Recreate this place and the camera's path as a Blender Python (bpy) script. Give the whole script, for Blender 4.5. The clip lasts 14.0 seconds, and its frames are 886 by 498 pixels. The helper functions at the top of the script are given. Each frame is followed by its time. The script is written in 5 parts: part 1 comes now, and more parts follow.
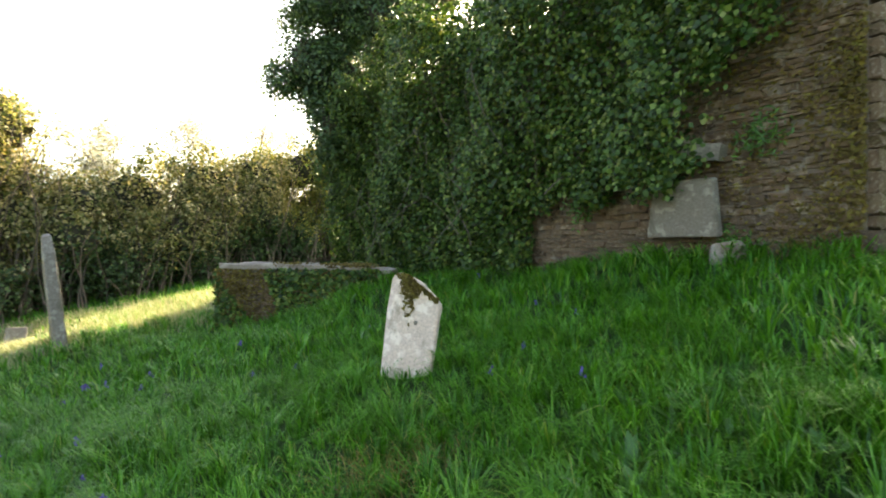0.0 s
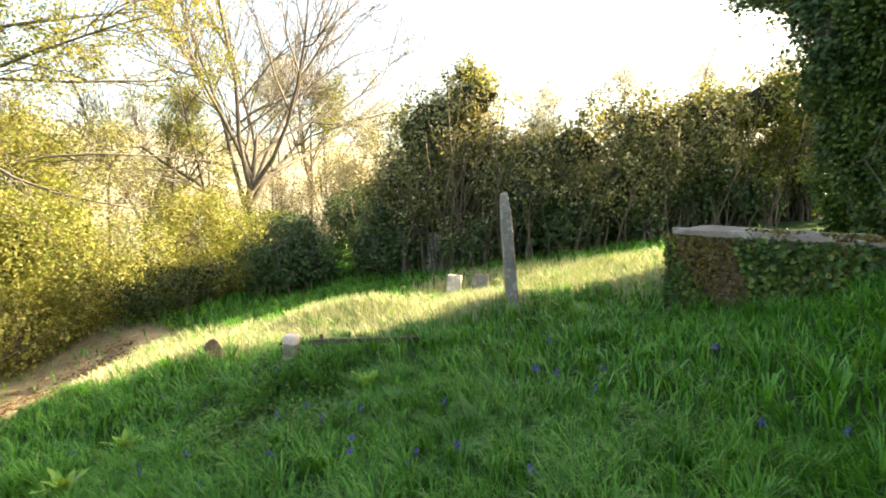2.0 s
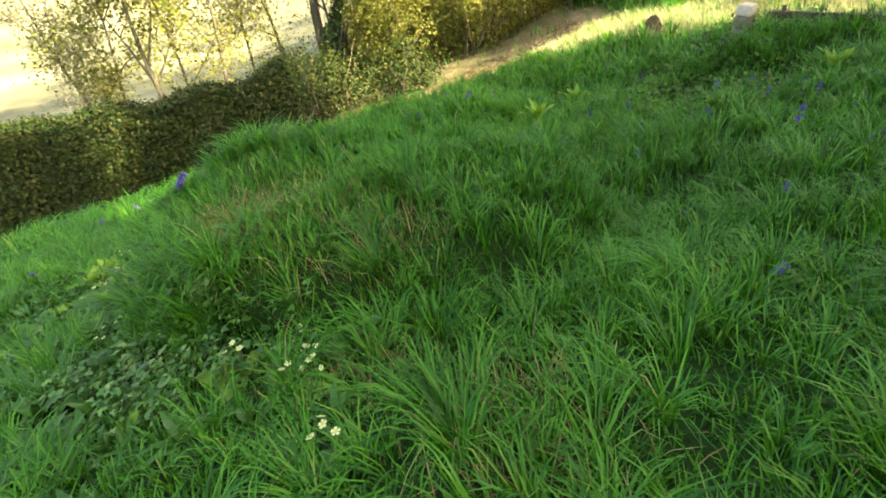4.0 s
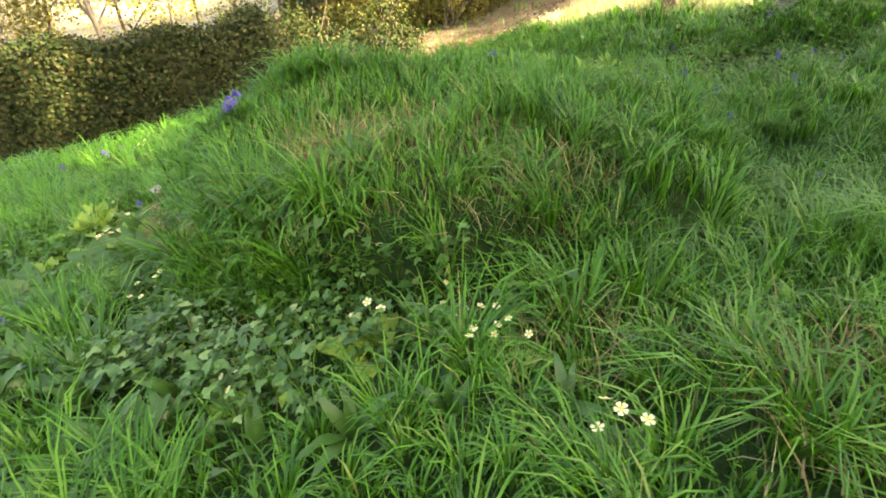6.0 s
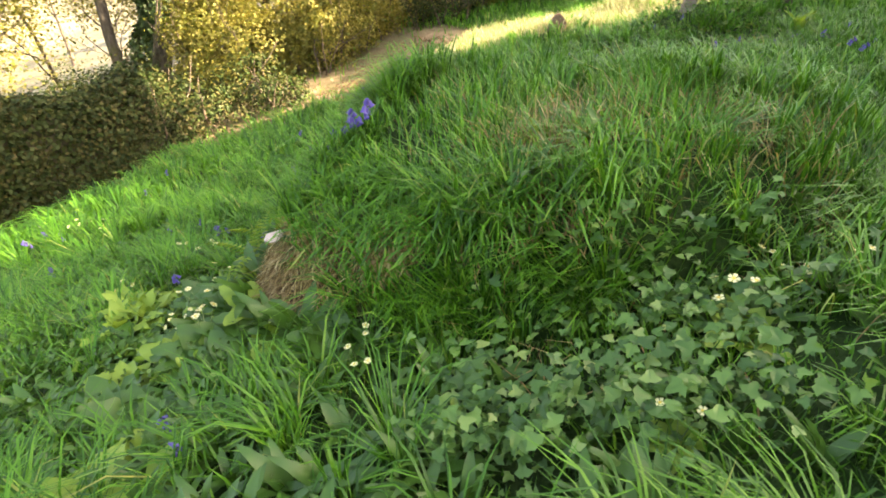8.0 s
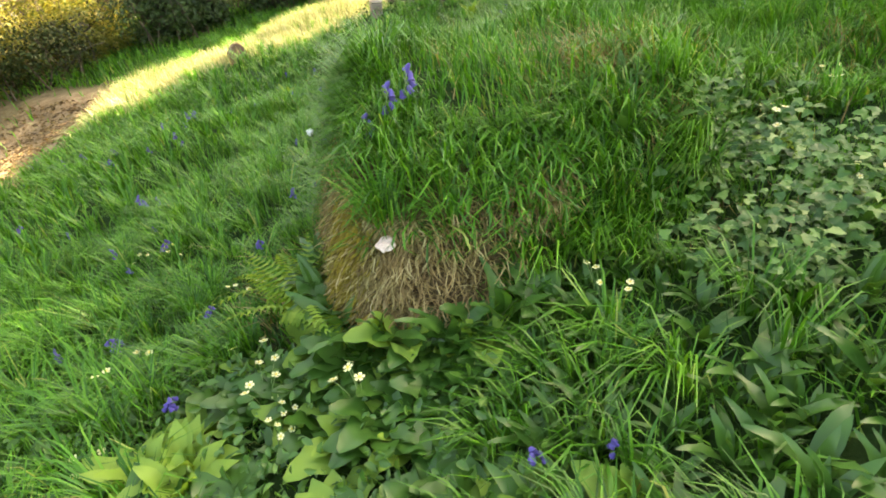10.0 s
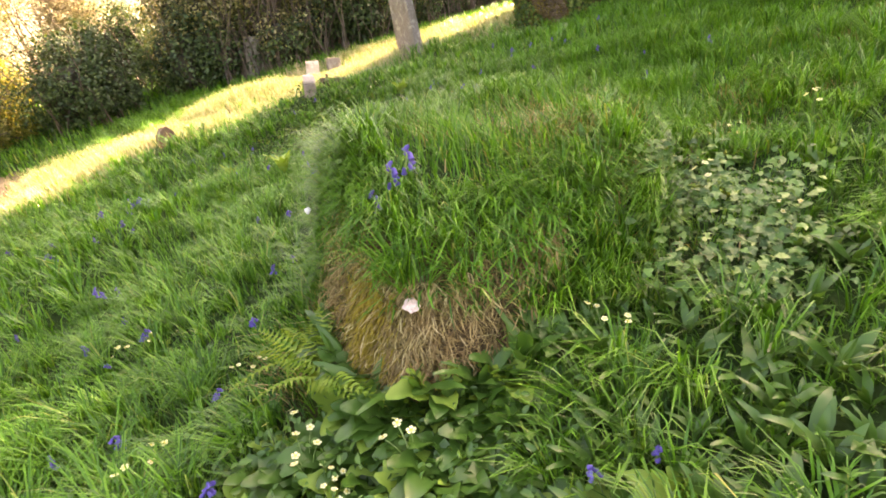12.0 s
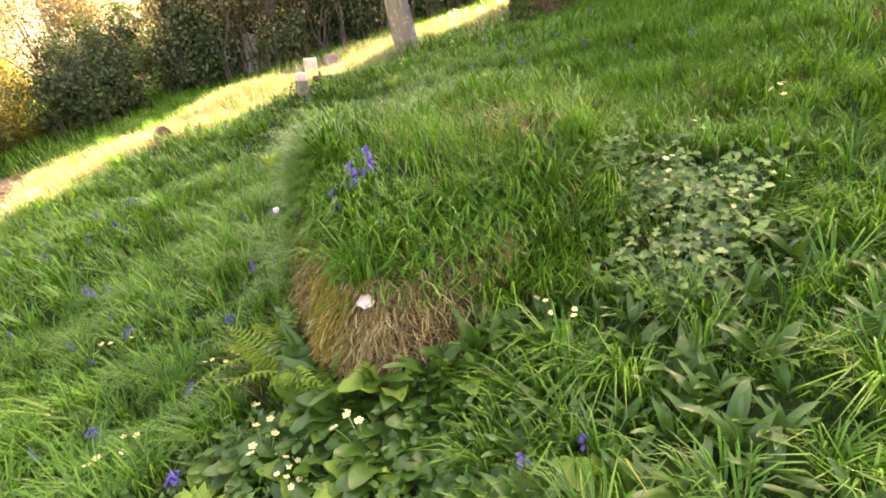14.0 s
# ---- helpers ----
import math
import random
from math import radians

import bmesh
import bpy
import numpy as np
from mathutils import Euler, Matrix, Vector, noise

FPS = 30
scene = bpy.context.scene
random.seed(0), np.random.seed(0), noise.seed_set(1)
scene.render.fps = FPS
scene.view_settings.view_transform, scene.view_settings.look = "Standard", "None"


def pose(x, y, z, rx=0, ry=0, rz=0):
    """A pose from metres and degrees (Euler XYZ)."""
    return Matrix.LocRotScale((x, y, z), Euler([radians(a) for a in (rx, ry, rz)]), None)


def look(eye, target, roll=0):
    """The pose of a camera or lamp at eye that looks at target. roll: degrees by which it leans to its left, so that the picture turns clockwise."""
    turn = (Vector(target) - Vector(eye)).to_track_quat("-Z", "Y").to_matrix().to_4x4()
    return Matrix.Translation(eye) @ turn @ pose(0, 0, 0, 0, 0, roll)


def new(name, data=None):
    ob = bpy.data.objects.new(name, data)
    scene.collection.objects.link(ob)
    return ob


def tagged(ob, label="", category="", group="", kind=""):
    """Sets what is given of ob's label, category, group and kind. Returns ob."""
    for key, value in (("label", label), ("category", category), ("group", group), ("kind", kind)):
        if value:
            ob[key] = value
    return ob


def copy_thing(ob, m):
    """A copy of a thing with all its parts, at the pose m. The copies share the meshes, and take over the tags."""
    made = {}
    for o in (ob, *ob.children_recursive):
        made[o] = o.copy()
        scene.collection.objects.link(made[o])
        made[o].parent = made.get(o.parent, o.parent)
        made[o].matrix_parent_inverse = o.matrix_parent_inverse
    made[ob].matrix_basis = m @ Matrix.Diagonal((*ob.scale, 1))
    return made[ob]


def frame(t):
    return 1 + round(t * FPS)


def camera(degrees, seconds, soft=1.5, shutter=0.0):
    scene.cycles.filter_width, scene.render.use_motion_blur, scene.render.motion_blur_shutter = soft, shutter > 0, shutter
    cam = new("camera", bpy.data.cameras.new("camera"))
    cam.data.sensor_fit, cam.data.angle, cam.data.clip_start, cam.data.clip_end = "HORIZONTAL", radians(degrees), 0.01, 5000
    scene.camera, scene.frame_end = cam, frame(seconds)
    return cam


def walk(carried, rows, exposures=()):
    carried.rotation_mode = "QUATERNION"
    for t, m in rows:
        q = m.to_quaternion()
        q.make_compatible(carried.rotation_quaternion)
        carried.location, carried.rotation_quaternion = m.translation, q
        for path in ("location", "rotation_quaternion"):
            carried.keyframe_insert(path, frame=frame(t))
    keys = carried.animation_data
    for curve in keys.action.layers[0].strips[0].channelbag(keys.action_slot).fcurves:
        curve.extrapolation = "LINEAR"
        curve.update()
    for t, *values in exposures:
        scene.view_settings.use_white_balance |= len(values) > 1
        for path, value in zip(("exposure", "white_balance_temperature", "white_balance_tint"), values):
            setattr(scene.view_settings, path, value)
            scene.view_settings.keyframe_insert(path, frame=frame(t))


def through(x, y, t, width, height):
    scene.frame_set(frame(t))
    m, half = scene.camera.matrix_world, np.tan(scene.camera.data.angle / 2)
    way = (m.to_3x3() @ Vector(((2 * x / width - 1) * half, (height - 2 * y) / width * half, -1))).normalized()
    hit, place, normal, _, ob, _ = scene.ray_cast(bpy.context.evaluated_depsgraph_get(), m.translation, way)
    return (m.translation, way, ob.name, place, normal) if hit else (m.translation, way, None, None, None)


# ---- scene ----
cam = camera(81.1, 14.0, soft=1.75, shutter=0.1)
PATH = [
    (0, (0.062, -0.045, 1.868), (0.024, 1.954, 1.865), 0.4),
    (0.5, (-0.270, 0.455, 1.921), (-0.769, 2.390, 1.853), 1.0),
    (1, (-0.594, 0.988, 2.015), (-1.336, 2.844, 1.939), 2.4),
    (1.5, (-0.893, 1.429, 1.985), (-2.051, 3.057, 1.889), 1.6),
    (2, (-1.197, 1.503, 2.016), (-2.605, 2.909, 1.807), 0.7),
    (2.5, (-1.378, 1.461, 2.005), (-3.022, 2.571, 1.752), -1.5),
    (3, (-1.435, 1.511, 1.911), (-3.329, 2.046, 1.558), -2.3),
    (3.5, (-1.263, 1.373, 1.820), (-3.130, 1.449, 1.106), -6.4),
    (4, (-0.838, 1.111, 1.702), (-2.475, 1.050, 0.555), -7.8),
    (6.3, (-1.318, -0.254, 1.188), (-2.917, -0.002, 0.013), 1.1),
    (6.5, (-1.291, -0.450, 1.153), (-2.903, -0.121, 0.017), 1.3),
    (7, (-1.336, -0.804, 1.192), (-2.973, -0.401, 0.116), -0.0),
    (7.5, (-1.662, -1.183, 1.004), (-3.299, -0.667, -0.023), -2.7),
    (7.7, (-1.780, -1.328, 0.961), (-3.381, -0.738, -0.082), -2.4),
    (9.8, (-3.205, -2.724, 0.612), (-3.982, -1.163, -0.367), -4.3),
    (10, (-3.323, -2.817, 0.619), (-3.996, -1.217, -0.373), -4.2),
    (10.5, (-3.597, -3.051, 0.631), (-4.085, -1.397, -0.383), -4.8),
    (11, (-3.695, -3.114, 0.671), (-4.173, -1.449, -0.328), -6.9),
    (11.5, (-3.662, -3.100, 0.718), (-4.108, -1.344, -0.129), -6.0),
    (12, (-3.609, -3.111, 0.743), (-4.020, -1.326, -0.061), -5.4),
    (12.5, (-3.554, -3.117, 0.748), (-3.968, -1.336, -0.061), -5.5),
    (13, (-3.519, -3.143, 0.744), (-3.937, -1.365, -0.072), -5.4),
    (13.5, (-3.493, -3.161, 0.727), (-3.916, -1.389, -0.098), -4.7),
    (14, (-3.364, -3.127, 0.765), (-3.805, -1.358, -0.057), -6.4),
]
walk(cam, [(t, look(eye, target, roll)) for t, eye, target, roll in PATH],
     exposures=[(0.0, 2.92, 7950, 7), (2.0, 2.72, 7950, 7), (3.2, 2.4, 8000, 6), (4.2, 2.88, 9000, -6), (6.3, 3.25, 8700, 20), (7.7, 3.21, 8700, 20), (9.8, 3.3, 9300, 8), (10.7, 3.45, 9650, 24), (11.5, 3.6, 10000, 31), (14.0, 3.64, 10000, 33)])

# ---- sky and sun ----
SUN_YAW, SUN_UP = 27.0, 29.0
SUN_DIR = Vector((math.sin(radians(SUN_YAW)) * math.cos(radians(SUN_UP)), math.cos(radians(SUN_YAW)) * math.cos(radians(SUN_UP)), math.sin(radians(SUN_UP))))
world = bpy.data.worlds.new("sky")
scene.world = world
world.use_nodes = True
wn = world.node_tree.nodes
sky = wn.new("ShaderNodeTexSky")
sky.sky_type = "NISHITA"
sky.sun_disc = False
sky.sun_elevation = radians(SUN_UP)
sky.sun_rotation = radians(SUN_YAW)
sky.dust_density = 4.0
sky.air_density = 1.0
wn["Background"].inputs["Strength"].default_value = 0.125
world.node_tree.links.new(sky.outputs["Color"], wn["Background"].inputs["Color"])
sun_data = bpy.data.lights.new("sun", "SUN")
sun_data.energy, sun_data.angle, sun_data.color = 5.0, radians(0.6), (1.0, 0.9, 0.72)
sun = new("sun", sun_data)
sun.matrix_world = look((0, 0, 40), Vector((0, 0, 40)) - SUN_DIR)

# ---- materials ----
def ramp(nt, fac, stops):
    r = nt.nodes.new("ShaderNodeValToRGB")
    el = r.color_ramp.elements
    while len(el) < len(stops):
        el.new(0.5)
    for e, (p, c) in zip(el, stops):
        e.position, e.color = p, (*c, 1)
    nt.links.new(fac, r.inputs["Fac"])
    return r.outputs["Color"]


def texture(nt, scale, detail=4.0, rough=0.6, coord="Object", stretch=None):
    tc = nt.nodes.new("ShaderNodeTexCoord")
    n = nt.nodes.new("ShaderNodeTexNoise")
    n.inputs["Scale"].default_value, n.inputs["Detail"].default_value, n.inputs["Roughness"].default_value = scale, detail, rough
    if stretch:
        mp = nt.nodes.new("ShaderNodeMapping")
        mp.inputs["Scale"].default_value = stretch
        nt.links.new(tc.outputs[coord], mp.inputs["Vector"])
        nt.links.new(mp.outputs["Vector"], n.inputs["Vector"])
    else:
        nt.links.new(tc.outputs[coord], n.inputs["Vector"])
    return n.outputs["Fac"]


def mixed(nt, a, b, fac, mode="MIX"):
    m = nt.nodes.new("ShaderNodeMix")
    m.data_type, m.blend_type = "RGBA", mode
    for sock, v in ((m.inputs[6], a), (m.inputs[7], b), (m.inputs[0], fac)):
        if isinstance(v, (int, float)):
            sock.default_value = v
        elif isinstance(v, tuple):
            sock.default_value = (*v, 1)
        else:
            nt.links.new(v, sock)
    return m.outputs[2]


def blank(name):
    m = bpy.data.materials.new(name)
    m.use_nodes = True
    return m, m.node_tree, m.node_tree.nodes["Principled BSDF"]


def leaf_material(name, stops, glow=0.45, rough=0.5, patch=0.5, spec=0.3, through=(1.4, 1.2, 0.6)):
    """Leaves and grass: each leaf its own tone, slow patches over the ground, light through the blade."""
    m, nt, p = blank(name)
    g = nt.nodes.new("ShaderNodeNewGeometry")
    col = ramp(nt, g.outputs["Random Per Island"], stops)
    slow = texture(nt, patch, 3.0)
    col = mixed(nt, col, ramp(nt, slow, [(0.3, (0.72, 0.8, 0.62)), (0.7, (1.18, 1.12, 1.05))]), 1.0, "MULTIPLY")
    nt.links.new(col, p.inputs["Base Color"])
    p.inputs["Roughness"].default_value = rough
    p.inputs["Specular IOR Level"].default_value = spec
    tr = nt.nodes.new("ShaderNodeBsdfTranslucent")
    nt.links.new(mixed(nt, col, through, 1.0, "MULTIPLY"), tr.inputs["Color"])
    mx = nt.nodes.new("ShaderNodeMixShader")
    mx.inputs[0].default_value = glow
    nt.links.new(p.outputs[0], mx.inputs[1])
    nt.links.new(tr.outputs[0], mx.inputs[2])
    nt.links.new(mx.outputs[0], nt.nodes["Material Output"].inputs["Surface"])
    return m


def stone_material(name, base, lichen, stain, scale=6.0, per_object=0.0, bump=0.5, joined=False):
    m, nt, p = blank(name)
    col = ramp(nt, texture(nt, scale * 5, 6.0, 0.7), [(0.3, tuple(0.6 * c for c in base)), (0.65, base)])
    col = mixed(nt, col, lichen, ramp(nt, texture(nt, scale, 5.0, 0.65), [(0.52, (0, 0, 0)), (0.62, (1, 1, 1))]))
    col = mixed(nt, col, stain, ramp(nt, texture(nt, scale * 0.6, 5.0, 0.7, stretch=(1, 1, 0.5)), [(0.55, (0, 0, 0)), (0.68, (0.9, 0.9, 0.9))]))
    if per_object:
        one = nt.nodes.new("ShaderNodeNewGeometry").outputs["Random Per Island"] if joined else nt.nodes.new("ShaderNodeObjectInfo").outputs["Random"]
        col = mixed(nt, col, ramp(nt, one, [(0.0, (0.55, 0.5, 0.5)), (0.35, (0.9, 0.8, 0.7)), (0.7, (1.1, 0.95, 0.85)), (1.0, (1.3, 1.25, 1.2))]), per_object, "MULTIPLY")
    nt.links.new(col, p.inputs["Base Color"])
    p.inputs["Roughness"].default_value = 0.9
    b = nt.nodes.new("ShaderNodeBump")
    b.inputs["Strength"].default_value, b.inputs["Distance"].default_value = bump, 0.02
    nt.links.new(texture(nt, scale * 4, 8.0, 0.7), b.inputs["Height"])
    nt.links.new(b.outputs[0], p.inputs["Normal"])
    return m


def bark_material(name, dark, light, moss=(0.09, 0.1, 0.03)):
    m, nt, p = blank(name)
    col = ramp(nt, texture(nt, 14.0, 6.0, 0.7, stretch=(1, 1, 0.25)), [(0.35, dark), (0.7, light)])
    col = mixed(nt, col, moss, ramp(nt, texture(nt, 1.5, 3.0), [(0.5, (0, 0, 0)), (0.66, (0.7, 0.7, 0.7))]))
    nt.links.new(col, p.inputs["Base Color"])
    p.inputs["Roughness"].default_value = 0.95
    return m


def plain_material(name, a, b, scale, rough=0.7):
    m, nt, p = blank(name)
    nt.links.new(ramp(nt, texture(nt, scale, 4.0), [(0.35, a), (0.65, b)]), p.inputs["Base Color"])
    p.inputs["Roughness"].default_value = rough
    return m


GRASS = leaf_material("fresh_grass", [(0.0, (0.018, 0.09, 0.009)), (0.4, (0.05, 0.2, 0.018)), (0.75, (0.095, 0.3, 0.026)), (0.96, (0.14, 0.35, 0.04)), (1.0, (0.28, 0.32, 0.09))], 0.38, 0.38, 0.9, 0.38, (1.2, 1.12, 0.6))
STRAW = leaf_material("dry_grass", [(0.0, (0.1, 0.066, 0.03)), (0.5, (0.26, 0.185, 0.085)), (0.85, (0.4, 0.31, 0.15)), (1.0, (0.56, 0.47, 0.28))], 0.25, 0.7, 5.0)
# dry grass, made paler still to carry the sun on the bank
SUNLIT_STRAW = leaf_material("sunlit_dry_grass", [(0.0, (0.23, 0.27, 0.12)), (0.5, (0.37, 0.37, 0.23)), (1.0, (0.51, 0.48, 0.35))], 0.25, 0.8, 1.0, 0.12, (1.1, 1.08, 0.8))
IVY = leaf_material("ivy_leaves", [(0.0, (0.012, 0.035, 0.008)), (0.55, (0.048, 0.11, 0.02)), (0.85, (0.11, 0.18, 0.036)), (1.0, (0.22, 0.26, 0.08))], 0.25, 0.45, 0.8, 0.3)
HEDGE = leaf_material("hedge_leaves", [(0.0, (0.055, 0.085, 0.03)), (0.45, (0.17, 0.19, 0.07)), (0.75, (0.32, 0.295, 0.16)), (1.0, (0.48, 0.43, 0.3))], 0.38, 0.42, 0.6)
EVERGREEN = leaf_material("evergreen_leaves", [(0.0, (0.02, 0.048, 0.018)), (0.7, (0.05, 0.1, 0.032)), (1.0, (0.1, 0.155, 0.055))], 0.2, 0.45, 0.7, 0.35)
OLIVE = leaf_material("olive_leaves", [(0.0, (0.1, 0.14, 0.03)), (0.6, (0.23, 0.245, 0.07)), (1.0, (0.42, 0.37, 0.14))], 0.45, 0.45, 0.5)
# distance haze is put into the pale grey of these leaves
MIST = leaf_material("haze_tinted_leaves", [(0.0, (0.3, 0.3, 0.26)), (1.0, (0.46, 0.45, 0.4))], 0.4, 0.7, 0.4, 0.2, (1.1, 1.05, 0.95))
SPRING = leaf_material("spring_leaves", [(0.0, (0.095, 0.12, 0.025)), (0.5, (0.21, 0.22, 0.055)), (1.0, (0.37, 0.335, 0.12))], 0.45, 0.5, 0.3, 0.3, (1.2, 1.1, 0.75))
CLIPPED = leaf_material("clipped_leaves", [(0.0, (0.014, 0.032, 0.01)), (0.6, (0.034, 0.055, 0.015)), (1.0, (0.08, 0.07, 0.028))], 0.1, 0.55, 0.6, 0.15)
BUFF = leaf_material("buff_buds", [(0.0, (0.26, 0.23, 0.16)), (1.0, (0.44, 0.39, 0.28))], 0.2, 0.7, 0.3, 0.2, (1.1, 1.05, 0.9))
BROAD = leaf_material("broad_leaves", [(0.0, (0.035, 0.115, 0.022)), (0.5, (0.065, 0.175, 0.033)), (1.0, (0.12, 0.25, 0.05))], 0.3, 0.36, 2.0, 0.48)
PALE = leaf_material("primrose_leaves", [(0.0, (0.19, 0.35, 0.06)), (1.0, (0.33, 0.47, 0.11))], 0.35, 0.5, 2.0)
BRAMBLE = leaf_material("bramble_leaves", [(0.0, (0.03, 0.1, 0.018)), (0.6, (0.075, 0.19, 0.038)), (0.88, (0.13, 0.27, 0.06)), (1.0, (0.22, 0.33, 0.11))], 0.3, 0.42, 2.0, 0.45)
FERN = leaf_material("fern_fronds", [(0.0, (0.14, 0.28, 0.035)), (1.0, (0.28, 0.4, 0.07))], 0.4, 0.5, 2.0)
STEM = plain_material("stems", (0.1, 0.2, 0.05), (0.18, 0.26, 0.08), 20.0)
PETAL_BLUE = leaf_material("bluebell_petals", [(0.0, (0.06, 0.05, 0.33)), (1.0, (0.16, 0.13, 0.5))], 0.3, 0.5, 3.0)
PETAL_CREAM = leaf_material("primrose_petals", [(0.0, (0.8, 0.78, 0.42)), (1.0, (0.88, 0.86, 0.58))], 0.25, 0.6, 3.0)
YOLK = plain_material("flower_eye", (0.75, 0.55, 0.06), (0.8, 0.62, 0.1), 30.0)
DOWN = plain_material("seed_down", (0.7, 0.7, 0.66), (0.82, 0.82, 0.78), 40.0, 0.95)
STONE_PALE = stone_material("pale_stone", (0.73, 0.57, 0.48), (0.8, 0.68, 0.6), (0.3, 0.24, 0.18), 9.0)
STONE_GREY = stone_material("grey_stone", (0.23, 0.2, 0.165), (0.31, 0.29, 0.235), (0.11, 0.1, 0.07), 7.0)
STONE_LEDGER = stone_material("ledger_stone", (0.27, 0.22, 0.175), (0.34, 0.3, 0.25), (0.14, 0.13, 0.09), 4.0)
STONE_RUBBLE = stone_material("rubble_stone", (0.17, 0.12, 0.078), (0.28, 0.24, 0.19), (0.08, 0.058, 0.03), 5.0, 0.8, 0.8)
STONE_JOINED = stone_material("rubble_stone_joined", (0.17, 0.12, 0.078), (0.28, 0.24, 0.19), (0.08, 0.058, 0.03), 5.0, 0.8, 0.8, True)
MORTAR = stone_material("old_mortar", (0.17, 0.13, 0.1), (0.22, 0.19, 0.15), (0.07, 0.07, 0.045), 6.0)
MOSS = leaf_material("moss", [(0.0, (0.07, 0.05, 0.015)), (0.6, (0.14, 0.1, 0.03)), (1.0, (0.2, 0.17, 0.04))], 0.15, 0.8, 6.0)
# near-black stand-in for the shade deep among leaves
THICKET_SHADE = plain_material("thicket_shade", (0.02, 0.022, 0.012), (0.05, 0.045, 0.025), 9.0, 1.0)
GOLDEN_MOSS = leaf_material("golden_moss", [(0.0, (0.16, 0.12, 0.015)), (1.0, (0.34, 0.27, 0.04))], 0.25, 0.8, 5.0)
LITTER = leaf_material("dead_leaves", [(0.0, (0.07, 0.045, 0.025)), (0.7, (0.17, 0.11, 0.06)), (1.0, (0.28, 0.2, 0.11))], 0.1, 0.8, 2.0)
BARK = bark_material("bark", (0.06, 0.05, 0.04), (0.2, 0.17, 0.13))
BARK_PALE = bark_material("pale_bark", (0.075, 0.06, 0.048), (0.17, 0.14, 0.115), (0.11, 0.1, 0.05))
TWIGS = plain_material("twigs", (0.07, 0.055, 0.042), (0.15, 0.115, 0.085), 3.0, 0.9)
IRON = plain_material("rusty_rail", (0.06, 0.045, 0.035), (0.12, 0.08, 0.055), 12.0, 0.8)


def ground_material():
    m, nt, p = blank("turf_and_earth")
    turf = ramp(nt, texture(nt, 7.0, 6.0, 0.7), [(0.3, (0.014, 0.028, 0.008)), (0.55, (0.024, 0.055, 0.013)), (0.8, (0.045, 0.085, 0.022))])
    earth = ramp(nt, texture(nt, 3.0, 7.0, 0.7), [(0.3, (0.14, 0.1, 0.06)), (0.55, (0.28, 0.215, 0.14)), (0.75, (0.42, 0.34, 0.23))])
    field = ramp(nt, texture(nt, 0.09, 8.0, 0.7), [(0.3, (0.09, 0.09, 0.06)), (0.5, (0.2, 0.19, 0.13)), (0.68, (0.32, 0.3, 0.23))])
    dead = ramp(nt, texture(nt, 40.0, 5.0, 0.7), [(0.3, (0.05, 0.035, 0.018)), (0.7, (0.15, 0.105, 0.05))])
    for name, col in (("dead", dead), ("track", earth), ("field", field)):
        a = nt.nodes.new("ShaderNodeAttribute")
        a.attribute_name = name
        turf = mixed(nt, turf, col, a.outputs["Fac"])
    nt.links.new(turf, p.inputs["Base Color"])
    p.inputs["Roughness"].default_value = 1.0
    p.inputs["Specular IOR Level"].default_value = 0.1
    b = nt.nodes.new("ShaderNodeBump")
    b.inputs["Strength"].default_value, b.inputs["Distance"].default_value = 0.8, 0.04
    nt.links.new(texture(nt, 18.0, 6.0, 0.7), b.inputs["Height"])
    nt.links.new(b.outputs[0], p.inputs["Normal"])
    return m


# ---- the lie of the land ----
def smooth(a, b, v):
    k = np.clip((v - a) / (b - a), 0, 1)
    return k * k * (3 - 2 * k)


def hump(x, y, cx, cy, ax, ay, turn, power=2.0):
    """1 in the middle of an oval, 0 outside it."""
    c, s = math.cos(radians(turn)), math.sin(radians(turn))
    u, v = (c * (x - cx) + s * (y - cy)) / ax, (-s * (x - cx) + c * (y - cy)) / ay
    return np.exp(-((u * u + v * v) ** (power / 2)))


MOUND = (-4.0, 0.35, 1.08, 1.78, radians(-5))


def mound(x, y):
    """1 on the old grave mound, which narrows to a blunt nose downhill."""
    cx, cy, ax, ay, turn = MOUND
    c, s = math.cos(turn), math.sin(turn)
    u, v = np.abs((c * (x - cx) + s * (y - cy)) / ax), np.abs((-s * (x - cx) + c * (y - cy)) / ay)
    return np.exp(-((u ** 1.65 + v ** 1.65) ** 9))


def mound_rim(a, k=1.0):
    """Points on the mound's edge at angles a, k of the way out, and the way outwards there."""
    cx, cy, ax, ay, turn = MOUND
    c, s = math.cos(turn), math.sin(turn)
    r = k * (np.abs(np.cos(a)) ** 1.65 + np.abs(np.sin(a)) ** 1.65) ** (-1 / 1.65)
    u, v = ax * r * np.cos(a), ay * r * np.sin(a)
    nu, nv = np.cos(a) / ax, np.sin(a) / ay
    nl = np.hypot(nu, nv)
    return np.c_[cx + c * u - s * v, cy + s * u + c * v], np.c_[(c * nu - s * nv) / nl, (s * nu + c * nv) / nl]


def path_line(y):
    return np.interp(y, [-12, -7.7, -4.9, -2.8, 0, 1.2, 4, 8], [-9.1, -9.5, -10.0, -11.3, -12, -12.1, -13.8, -16.5])


